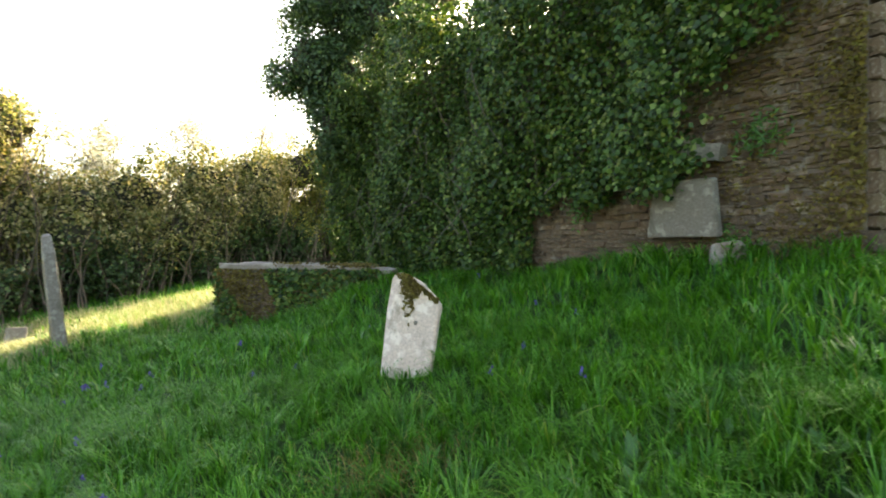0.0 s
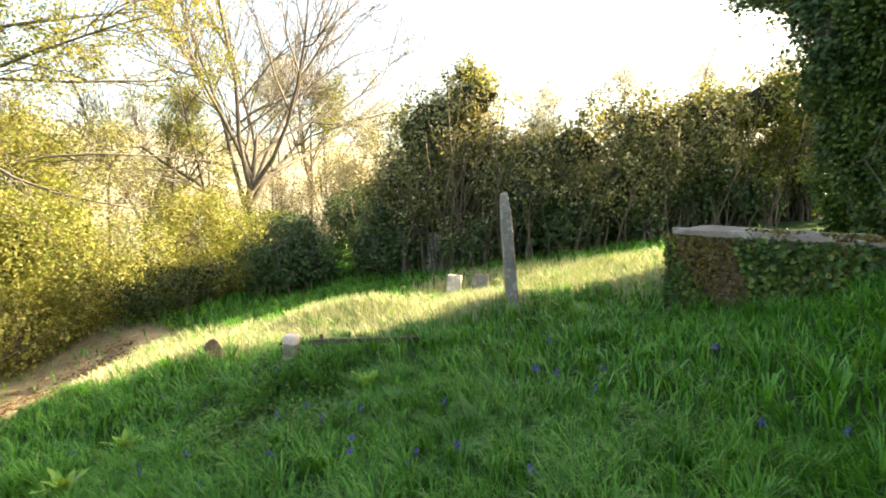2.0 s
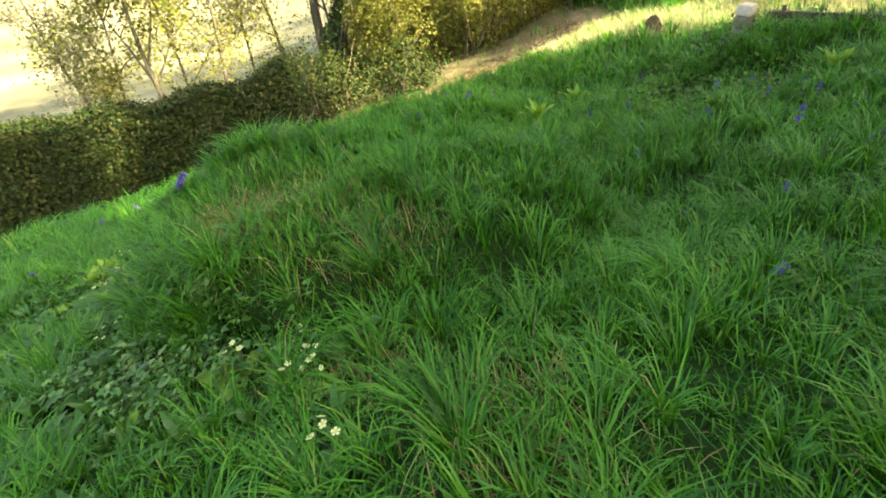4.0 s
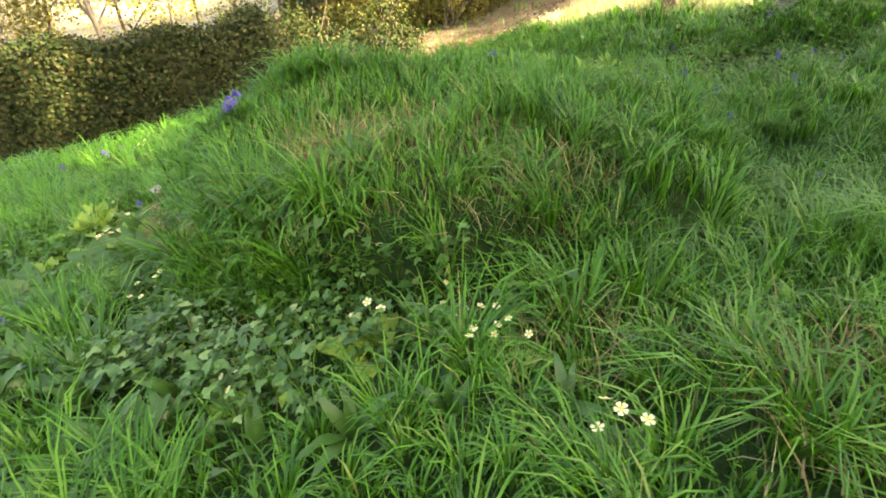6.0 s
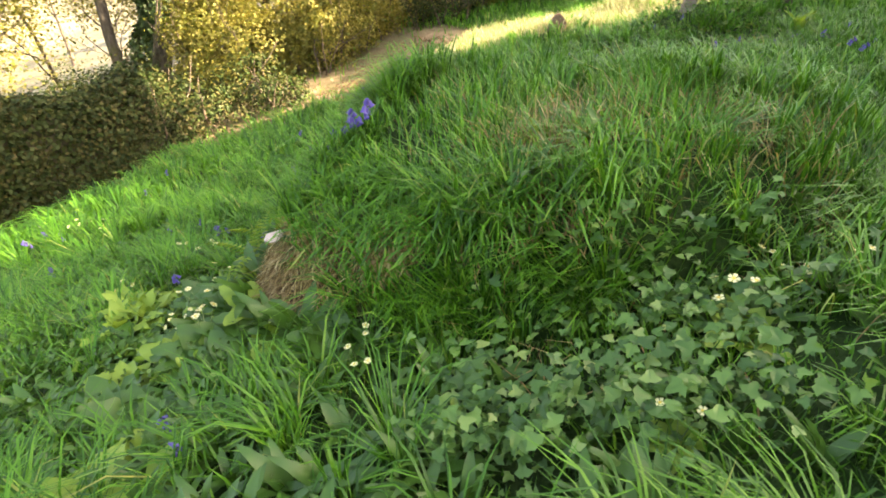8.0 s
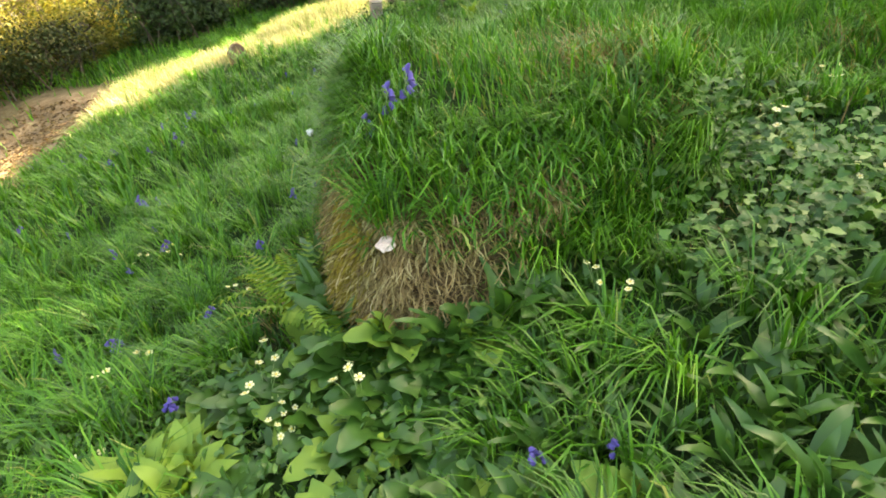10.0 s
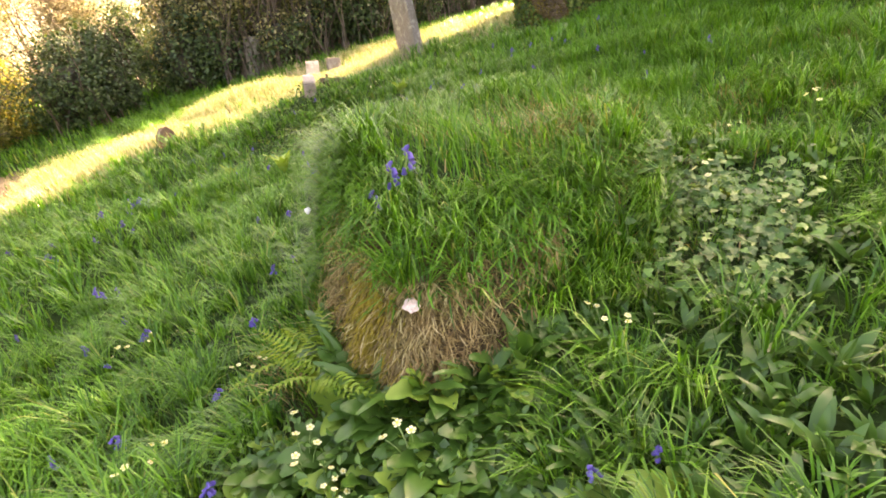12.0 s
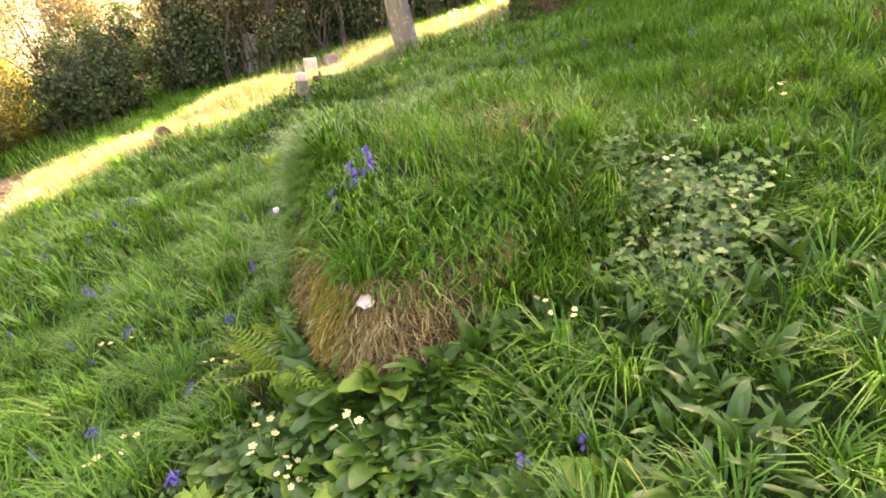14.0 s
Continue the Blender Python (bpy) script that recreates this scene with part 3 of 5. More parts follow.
def wall_ivy():
    """Ivy that hangs over the wall in overlapping swags and bulges out from it, with bare stems."""
    root = thing("wall_ivy", Matrix(), "dense dark ivy hanging over the ruin wall", "ivy", kind="stuff")
    n = 150000
    # drifts of leaves round hanging shoots, thick and thin, over a thin scatter
    shoots = 2600
    s0, z0 = rng.uniform(-2.6, WALL_S1 + 0.8, shoots), rng.uniform(1.3, 7.6, shoots)
    pick = rng.integers(0, shoots, n)
    drop = rng.uniform(0, 1, n) ** 1.5 * np.where(rng.random(n) < 0.5, 0.9, 0.4)
    s = s0[pick] + rng.normal(0, 0.13, n) * (1 - 0.5 * drop)
    z = z0[pick] - drop + rng.normal(0, 0.08, n)
    loose = rng.random(n) < 0.3
    s, z = np.where(loose, rng.uniform(-2.6, WALL_S1 + 0.8, n), s), np.where(loose, rng.uniform(1.0, 7.6, n), z)
    jut = np.where(loose, 0.0, rng.uniform(-0.12, 0.22, shoots)[pick])
    top = 6.5 + 0.5 * np.sin(1.3 * s) + 0.35 * np.sin(3.7 * s + 2)
    low = np.where(s < 2.2, 2.62, 1.0) + 0.15 * np.sin(6 * s) + 0.1 * np.sin(17 * s)
    left_edge = s > (-0.45 - (z - 2.7) * 0.6 + 0.2 * np.sin(4 * z) + rng.normal(0, 0.14, n))
    keep = (z < top) & (z > low) & left_edge
    s, z, jut = s[keep], z[keep], jut[keep]
    bulge = 0.18 + 0.5 * (0.5 + 0.5 * np.sin(1.9 * s + 0.8 * z)) * smooth(1.0, 3.5, z) + 0.25 * np.sin(3.1 * s - 1.7 * z) ** 2 + 0.35 * smooth(4, 6.5, z)
    out = np.clip(bulge + jut, 0.08, 2) * rng.uniform(0.3, 1.0, len(s)) ** 0.6
    p = np.array(WALL_FOOT)[None] + np.array(WALL_ALONG)[None] * s[:, None] + np.array(WALL_OUT)[None] * out[:, None]
    pos = np.c_[p[:, :2], z]
    keep = z > land(pos[:, 0], pos[:, 1]) + 0.05
    nor = np.tile(np.array(WALL_OUT) + np.array([0, 0, 0.35]), (keep.sum(), 1))
    part("foliage", leaves("foliage", pos[keep], nor, np.full(keep.sum(), 0.078), IVY, 0.85, simple=True), IVY, root)
    # the top and the far end
    n = 9000
    s2, o2 = rng.uniform(0, WALL_S1 + 1.2, n), rng.uniform(-1.0, 0.5, n)
    z2 = 6.3 + 0.5 * np.sin(1.3 * s2) + rng.normal(0, 0.35, n)
    p = np.array(WALL_FOOT)[None] + np.array(WALL_ALONG)[None] * s2[:, None] + np.array(WALL_OUT)[None] * o2[:, None]
    e = 9000
    s3, o3, z3 = WALL_S1 + rng.uniform(-0.1, 0.9, e) * rng.uniform(0.5, 1, e), rng.uniform(-1.1, 0.6, e), rng.uniform(1.2, 6.8, e)
    q = np.array(WALL_FOOT)[None] + np.array(WALL_ALONG)[None] * s3[:, None] + np.array(WALL_OUT)[None] * o3[:, None]
    pos = np.r_[np.c_[p[:, :2], z2], np.c_[q[:, :2], z3]]
    part("top_growth", leaves("top_growth", pos, np.tile([-0.4, 0, 1.0], (len(pos), 1)), np.full(len(pos), 0.1), IVY, 0.85), IVY, root)
    rand = random.Random(5)
    stems = []
    for _ in range(70):
        s = rand.uniform(1.5, WALL_S1)
        z0 = rand.uniform(1.6, 5.2)
        stems.append(wander(rand, wall_place(s, rand.uniform(0.35, 0.8), z0), (rand.gauss(0, 0.3), rand.gauss(0, 0.3), rand.choice((1, 1, -0.4))), rand.uniform(0.8, 2.4), 0.014, 0.004, 6, 0.16, 0.02))
    tagged(part("stem_work", tubes("stem_work", stems, BARK_PALE, 4), BARK_PALE, root, "bare grey ivy stems"), kind="stuff")


wall_ivy()


# ---- trees and hedges ----
def leafy_tree(name, at, height, seed, bark, leaf, label, count=(9, 5, 4), length=(0.42, 0.2, 0.1), thick=0.16, per=7, size=0.09, lean=(0, 0), spread=0.9, low=0.3, puff=0.16, extra=(), wild=0.2, bough=0.4):
    rand = random.Random(seed)
    root = thing(name, pose(at[0], at[1], land_at(*at) - 0.1), label, "tree")
    trunk = wander(rand, (0, 0, 0), (lean[0], lean[1], 1), height, thick, thick * 0.2, 9, 0.06, 0.1)
    orders, tips = limbs(rand, trunk, count, low, [height * k for k in length], [thick * 0.45, thick * 0.22, thick * 0.12, thick * 0.09], len(count), wild, spread)
    for start, way, ln in extra:
        big = wander(rand, trunk[start][0], way, ln, thick * bough, 0.012, 9, 0.09, 0.0)
        more, t2 = limbs(rand, big, (13, 8), 0.15, [ln * 0.3, ln * 0.12], [thick * 0.08, thick * 0.025], 2, wild, 0.8, -0.01)
        orders[1].append(big)
        for k, paths in enumerate(more[1:]):
            orders[2 + k] += paths
        tips += t2
    part("trunk", tubes("trunk", [trunk], bark, 9), bark, root)
    for path in orders[1]:
        part("limb", tubes("limb", [path], bark, 6), bark, root)
    tagged(part("twig_work", tubes("twig_work", [p for o in orders[2:] for p in o], TWIGS if bark is BARK else bark, 3), bark, root), kind="stuff")
    if leaf:
        pos, nor = cloud(tips, per, puff)
        part("crown", leaves("crown", pos, nor, np.full(len(pos), size), leaf, 0.8, simple=True), leaf, root)
    return root


def bush(name, blobs, count, leaf, size, label, category, seed, stems=30, slim=0.6, group="", core=False, low=None):
    """A shrub or hedge (low: darker leaves, with the lower half's shade in their colour): uneven clumps of leaves
    round crooked stems. blobs: (x, y, z over the ground, rx, ry, rz).
    """
    rand = random.Random(seed)
    root = thing(name, Matrix(), label, category, group)
    clumps = []
    for x, y, z, rx, ry, rz in blobs:
        clumps.append((x, y, z, rx * 0.98, ry * 0.98, rz * 0.98))
        for _ in range(6):
            d = Vector((rand.gauss(0, 1), rand.gauss(0, 1), rand.gauss(0, 1))).normalized() * rand.uniform(0.6, 1.0)
            k = rand.uniform(0.22, 0.42)
            clumps.append((x + d.x * rx, y + d.y * ry, z + d.z * rz, rx * k, ry * k, rz * k))
    whole, blobs = blobs, clumps
    vol = np.array([(b[3] * b[4] + b[4] * b[5] + b[3] * b[5]) for b in blobs])
    pos, nor, twigs = [], [], []
    for b, share in zip(blobs, vol / vol.sum()):
        n = int(count * share)
        d = rng.normal(0, 1, (n, 3))
        d /= np.linalg.norm(d, axis=1)[:, None]
        lump = 1 + 0.16 * np.sin(5 * d[:, 0] + 3 * d[:, 2] + b[0]) + 0.13 * np.sin(9 * d[:, 1] - 6 * d[:, 2] + b[1]) + rng.normal(0, 0.12, n)
        r = lump * rng.uniform(0.25, 1.0, n) ** 0.33
        z0 = land_at(b[0], b[1]) + b[2]
        q = d * r[:, None] * np.array(b[3:6]) + np.array([b[0], b[1], z0])
        ok = q[:, 2] > land(q[:, 0], q[:, 1]) + 0.02
        pos.append(q[ok])
        nor.append(d[ok] + np.array([0, 0, 0.4]))
        for _ in range(max(2, int(stems * share)) if stems else 0):
            foot = Vector((b[0] + rand.gauss(0, b[3] * 0.35), b[1] + rand.gauss(0, b[4] * 0.35), 0))
            foot.z = land_at(foot.x, foot.y) - 0.05
            goal = Vector((b[0] + rand.gauss(0, b[3] * 0.6), b[1] + rand.gauss(0, b[4] * 0.6), z0 + b[5] * rand.uniform(0.5, 1.15)))
            twigs.append(wander(rand, foot, goal - foot, (goal - foot).length, 0.03, 0.006, 6, 0.14, 0.02))
    pos, nor = np.concatenate(pos), np.concatenate(nor)
    if twigs:
        tagged(part("stem_work", tubes("stem_work", twigs, TWIGS, 4), TWIGS, root), kind="stuff")
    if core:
        # solid cores block the view through; their dark colour paints the inner shade
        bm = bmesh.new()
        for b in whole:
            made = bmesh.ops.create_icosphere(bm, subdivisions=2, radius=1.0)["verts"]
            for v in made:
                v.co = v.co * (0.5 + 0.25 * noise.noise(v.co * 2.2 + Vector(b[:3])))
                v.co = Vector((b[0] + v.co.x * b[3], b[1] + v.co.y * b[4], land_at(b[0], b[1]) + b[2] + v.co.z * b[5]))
        part("shade_core", bm, THICKET_SHADE, root)
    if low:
        # lower leaves take a darker material, shade put into their colour
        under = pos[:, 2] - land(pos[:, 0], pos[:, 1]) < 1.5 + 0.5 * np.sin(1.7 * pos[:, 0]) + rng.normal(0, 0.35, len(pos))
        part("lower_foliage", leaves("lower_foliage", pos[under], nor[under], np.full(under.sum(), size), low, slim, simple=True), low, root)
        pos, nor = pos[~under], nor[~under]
    part("foliage", leaves("foliage", pos, nor, np.full(len(pos), size), leaf, slim, simple=True), leaf, root)
    return root


bush("pale_thicket", [(-27.0, 14.5, 2.0, 2.4, 2.0, 2.4), (-24.5, 17.0, 2.0, 2.2, 2.0, 2.4), (-30.0, 11.0, 2.2, 2.5, 2.2, 2.6), (-22.0, 18.5, 1.8, 2.0, 2.0, 2.0)], 34000, BUFF, 0.09, "pale twiggy thicket just coming into leaf", "bush", 93, 160)
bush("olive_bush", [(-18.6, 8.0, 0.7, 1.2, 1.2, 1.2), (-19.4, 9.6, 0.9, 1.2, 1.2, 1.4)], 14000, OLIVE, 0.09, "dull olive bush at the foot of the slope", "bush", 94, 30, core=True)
# the tall hedge behind the graves, in lengths
rand = random.Random(11)
for k in range(8):
    x, y = -13.9 + 1.2 * k, 11.8 + 1.05 * k + max(0, k - 3) * 0.55
    big = 1.0 + 0.08 * max(0, k - 2)
    blobs = []
    for j in range(6):
        bx, by = x + rand.uniform(-0.9, 0.9), y + rand.uniform(-0.2, 1.1)
        blobs.append((bx, by, rand.uniform(0.6, 3.2) * big, rand.uniform(0.8, 1.3), rand.uniform(0.8, 1.2), rand.uniform(0.9, 1.6)))
    blobs.append((x, y + 0.5, 1.2, 1.4, 0.9, 1.6))
    blobs.append((x + 0.6, y + 0.8, 2.9 * big, 1.25, 0.9, 1.3))
    if k in (0, 1):
        blobs += [(x + 0.5 - 0.5 * k, y + 1.0, 4.3 - 0.4 * k, 1.8, 1.2, 1.7), (x + 0.9 - 1.2 * k, y + 1.0, 4.6 - 0.7 * k, 1.4, 1.0, 1.1)]
    if k == 1:
        blobs += [(x + 0.5, y + 0.9, 5.2, 1.5, 1.0, 0.9), (x + 0.2, y + 1.0, 5.9, 0.8, 0.8, 0.6)]
    # sun on the hedge's top and far end is put into the leaf colours
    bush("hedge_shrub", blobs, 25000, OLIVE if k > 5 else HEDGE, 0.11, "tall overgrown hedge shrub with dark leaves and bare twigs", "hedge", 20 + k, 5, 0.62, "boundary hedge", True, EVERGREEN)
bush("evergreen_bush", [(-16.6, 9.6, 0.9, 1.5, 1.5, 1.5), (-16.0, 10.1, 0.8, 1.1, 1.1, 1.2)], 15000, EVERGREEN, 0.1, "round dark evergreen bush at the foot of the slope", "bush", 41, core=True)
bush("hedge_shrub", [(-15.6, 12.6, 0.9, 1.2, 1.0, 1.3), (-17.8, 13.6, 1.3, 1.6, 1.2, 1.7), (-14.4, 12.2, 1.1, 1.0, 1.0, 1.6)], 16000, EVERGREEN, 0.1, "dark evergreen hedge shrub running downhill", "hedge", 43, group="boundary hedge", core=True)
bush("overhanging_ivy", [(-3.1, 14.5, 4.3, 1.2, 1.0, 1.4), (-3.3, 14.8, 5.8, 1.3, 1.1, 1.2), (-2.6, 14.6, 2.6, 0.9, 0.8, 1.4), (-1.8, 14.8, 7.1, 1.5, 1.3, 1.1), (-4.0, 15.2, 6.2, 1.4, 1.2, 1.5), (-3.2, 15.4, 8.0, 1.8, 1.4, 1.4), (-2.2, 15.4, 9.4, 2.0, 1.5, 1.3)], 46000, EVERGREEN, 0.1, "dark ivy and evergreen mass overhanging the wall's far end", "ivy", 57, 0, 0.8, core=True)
# the dark tree over the ruin's far end, its unseen top raised for more shade
leafy_tree("ivy_tree", (-2.9, 16.2), 12.5, 51, BARK, EVERGREEN, "tall dark evergreen tree behind the ivy-clad wall", (18, 7, 5), (0.26, 0.14, 0.08), 0.22, 12, 0.17, low=0.45, puff=0.28)
# added out of sight behind the wall, tall enough to shade the hedge below
leafy_tree("hidden_shade_tree", (2.6, 12.6), 11.5, 52, BARK, EVERGREEN, "dark evergreen tree hidden behind the ruin wall, added for its shade", (12, 6, 4), (0.32, 0.14, 0.08), 0.22, 16, 0.16, low=0.35, puff=0.28)
leafy_tree("grey_tree", (-5.4, 26.0), 10.0, 53, BARK_PALE, MIST, "tree in first leaf behind the hedge, greyed by painted haze", (14, 6, 5), (0.3, 0.15, 0.08), 0.14, 6, 0.13, low=0.3)
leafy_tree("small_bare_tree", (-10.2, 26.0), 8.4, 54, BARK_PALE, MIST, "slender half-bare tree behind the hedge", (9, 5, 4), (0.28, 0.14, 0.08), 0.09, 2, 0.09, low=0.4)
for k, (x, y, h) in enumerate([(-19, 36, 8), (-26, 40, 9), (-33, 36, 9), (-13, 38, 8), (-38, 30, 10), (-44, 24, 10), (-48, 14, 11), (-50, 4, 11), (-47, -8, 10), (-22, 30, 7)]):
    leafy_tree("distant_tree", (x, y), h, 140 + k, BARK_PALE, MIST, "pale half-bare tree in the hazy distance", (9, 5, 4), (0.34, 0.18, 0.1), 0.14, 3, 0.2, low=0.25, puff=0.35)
bush("sunlit_shrub", [(-4.4, 22.4, 1.4, 1.3, 1.0, 1.8), (-3.4, 22.8, 1.2, 1.2, 0.9, 1.6), (-4.2, 22.8, 3.2, 1.3, 1.0, 1.6)], 18000, OLIVE, 0.095, "sunlit olive-green shrub at the hedge end", "bush", 56)
# added out of view, this shrub shades the ground by the wall's near end
bush("unseen_shade_shrub", [(8.3, 6.2, 1.6, 1.5, 1.4, 2.2), (7.5, 3.5, 1.8, 1.5, 1.5, 2.4), (10.2, 8.6, 2.2, 1.9, 1.8, 3.0), (7.0, 1.2, 1.8, 1.8, 1.9, 2.6), (6.2, -1.4, 1.8, 1.8, 1.9, 2.6)], 30000, IVY, 0.1, "unseen dark shrub added to shade the ground by the ruin's end", "bush", 55)

# the ivied tree and the wood below the slope
leafy_tree("ivied_tree", (-21.0, -2.4), 13.5, 61, BARK, SPRING, "tall ivied tree in fresh yellow-green leaf", (12, 7, 7), (0.34, 0.16, 0.08), 0.3, 8, 0.08, (0.05, 0.34), 0.9, 0.32, 0.13,
           [(4, (0.35, 1.0, 0.2), 10.0), (5, (0.5, 1.0, 0.14), 9.0), (5, (0.3, 1.0, 0.28), 11.0), (5, (0.4, -1.0, 0.3), 7.0), (6, (0.5, 0.8, 0.3), 9.0), (5, (0.7, 0.7, 0.18), 10.0), (4, (0.8, -0.3, 0.25), 7.0), (5, (0.6, -0.8, 0.15), 7.0), (6, (0.6, 0.4, 0.35), 8.0), (6, (0.2, 1.0, 0.18), 10.0), (7, (0.5, 0.9, 0.25), 9.0)], bough=0.26)
rand = random.Random(62)


def trunk_ivy():
    n = 5200
    h, w = rng.uniform(0, 8.0, n), rng.uniform(0, 2 * np.pi, n)
    r = (0.42 + 0.28 * np.sin(2.2 * h + w)) * (1.15 - h / 14) * rng.uniform(0.6, 1.15, n)
    pos = np.c_[-21.0 + np.cos(w) * r + 0.03 * h, -2.55 + np.sin(w) * r + 0.2 * h, land_at(-21, -2.4) + h]
    root = thing("trunk_ivy", Matrix(), "glossy ivy climbing the tree trunk", "ivy")
    part("foliage", leaves("foliage", pos, np.c_[np.cos(w), np.sin(w), 0 * w + 0.3], np.full(n, 0.16), EVERGREEN, 0.85), EVERGREEN, root)
    tagged(part("stem_work", tubes("stem_work", [wander(rand, (-21.0 + rand.gauss(0, 0.3), -2.4 + rand.gauss(0, 0.3), land_at(-21, -2.4)), (0.05, 0.25, 1), 6.0, 0.04, 0.015, 7, 0.08, 0.02) for _ in range(8)], BARK, 5), BARK, root), kind="stuff")


trunk_ivy()
leafy_tree("bare_tree", (-24.8, 12.0), 6.0, 63, BARK_PALE, BUFF, "large bare spreading tree with pale grey limbs", (12, 8, 7, 4), (2.1, 0.95, 0.5, 0.26), 0.28, 1, 0.05, (0, 0), 0.85, 0.22, 0.1, wild=0.16)
for k, (x, y, h) in enumerate([(-31, 9.5, 4.2), (-29, 5.2, 4.0), (-30, 18.5, 4.2), (-33, -2, 4.6)]):
    leafy_tree("bare_tree", (x, y), h, 163 + k, BARK_PALE, BUFF, "bare spreading tree with a haze of fine pale twigs", (7, 5, 5, 3), (2.0, 0.9, 0.48, 0.26), 0.2, 1, 0.07, (0, 0), 0.75, 0.3, 0.12, wild=0.16)
leafy_tree("second_trunk_tree", (-21.8, -3.3), 12.0, 65, BARK, SPRING, "slimmer tree close beside the ivied trunk", (10, 6, 6), (0.3, 0.15, 0.08), 0.2, 8, 0.075, (0.0, 0.05), low=0.35, puff=0.13)
leafy_tree("young_tree", (-15.6, -6.6), 7.5, 64, BARK, SPRING, "slim young tree with sparse yellow-green leaves", (8, 5, 3), (0.36, 0.16, 0.09), 0.09, 8, 0.13, (-0.12, -0.25), low=0.3, puff=0.26)
for k, (x, y, h) in enumerate([(-23.5, 0.6, 8.5), (-25, 3.0, 8), (-23.8, 4.8, 6.5), (-26.5, 6.8, 8), (-28, 9.8, 7.5), (-22.6, 2.4, 7), (-27, -1.2, 9), (-24, -5.2, 9.5), (-27.5, -8, 9), (-29, 15.5, 8), (-26, 17.5, 7), (-31, 13, 8), (-22, 15.8, 5.5), (-19.5, -6.5, 8), (-22.5, -9, 9), (-20.5, -12, 8), (-17.8, -9.2, 6.5), (-25.5, -3.2, 9), (-30, 3, 9), (-30, -4, 9)]):
    leafy_tree("sapling", (x, y), h, 70 + k, BARK_PALE, SPRING if k % 3 else BUFF, "slender sapling with sparse yellowish spring leaves", (10, 5, 3), (0.3, 0.16, 0.09), 0.07, 12, 0.1, (rand.gauss(0, 0.1), rand.gauss(0, 0.1)), low=0.1, puff=0.3)
bush("spring_shrub", [(-18.6, 0.6, 0.9, 1.3, 1.5, 1.2), (-18.2, 2.6, 0.9, 1.2, 1.3, 1.3), (-19.4, -0.4, 1.4, 1.2, 1.3, 1.5), (-19.6, 4.6, 1.3, 1.5, 1.6, 1.7), (-20.2, 1.8, 2.2, 1.5, 1.8, 1.8), (-21.2, 3.4, 3.2, 1.6, 1.8, 1.7), (-21.6, 0.2, 3.0, 1.5, 1.6, 1.8)], 70000, SPRING, 0.085, "bright yellow-green shrub in young leaf", "bush", 90, 110, 0.85)
bush("spring_shrub", [(-21.5, 6.5, 1.4, 1.8, 1.6, 1.8), (-22.5, 9.2, 1.6, 1.8, 1.8, 2.0), (-21.6, 4.0, 2.0, 1.6, 1.6, 2.0), (-23.5, 11.8, 1.0, 1.8, 1.8, 1.4)], 56000, SPRING, 0.08, "yellowish twiggy shrub at the wood's edge", "bush", 91, 120, 0.8)
bush("dark_shrub", [(-16.0, -1.6, 0.5, 1.2, 1.2, 0.8), (-16.6, 0.1, 0.5, 1.1, 1.2, 0.8), (-14.2, -2.4, 0.6, 1.0, 1.0, 0.9), (-17.8, 6.4, 0.6, 1.3, 1.3, 1.0), (-14.6, -1.2, 0.3, 0.8, 1.0, 0.5), (-14.8, 0.4, 0.3, 0.8, 0.8, 0.5), (-18.0, -2.6, 0.8, 1.4, 1.2, 1.2), (-20.0, -4.2, 0.9, 1.5, 1.2, 1.3)], 26000, CLIPPED, 0.09, "low dark bramble shrub beside the path", "bush", 92)


def clipped_hedge():
    """The clipped hedge along the path."""
    root = thing("clipped_hedge", Matrix(), "tall clipped dark green hedge along the path", "hedge")
    n = 60000
    bend = lambda k: np.stack([np.interp(k, [0, 0.4, 0.7, 1], [-9.6, -10.2, -10.8, -12.9]), np.interp(k, [0, 0.4, 0.7, 1], [-12.5, -8, -5, -2.3])], -1)
    face_way = np.array([0.93, 0.37])
    k, side = rng.uniform(0, 1, n), rng.uniform(0, 1, n)
    c = bend(k)
    front = side < 0.6
    tall = 2.75 - 1.05 * k + 0.06 * np.sin(k * 40)
    out = np.where(front, 0.5 + rng.normal(0, 0.06, n), rng.uniform(-0.5, 0.5, n)) + 0.07 * np.sin(k * 43)
    up = np.where(front, rng.uniform(0, 1, n) * tall, tall + rng.normal(0, 0.06, n))
    xy = c + face_way * out[:, None]
    pos = np.c_[xy, land(c[:, 0], c[:, 1]) + up]
    nor = np.where(front[:, None], [face_way[0], face_way[1], 0.3], [0, 0, 1.0])
    part("foliage", leaves("foliage", pos, nor, np.full(n, 0.07), CLIPPED, 0.7, simple=True), CLIPPED, root)
    # solid core whose near-black colour paints the shade inside the hedge
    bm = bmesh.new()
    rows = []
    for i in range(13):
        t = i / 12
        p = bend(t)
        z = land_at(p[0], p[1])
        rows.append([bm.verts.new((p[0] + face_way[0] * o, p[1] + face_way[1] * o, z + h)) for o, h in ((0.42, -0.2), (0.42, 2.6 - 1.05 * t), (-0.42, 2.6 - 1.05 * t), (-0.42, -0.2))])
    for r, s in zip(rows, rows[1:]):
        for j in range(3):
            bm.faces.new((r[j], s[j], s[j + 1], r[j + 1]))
    part("hedge_shade_core", bm, THICKET_SHADE, root)


clipped_hedge()


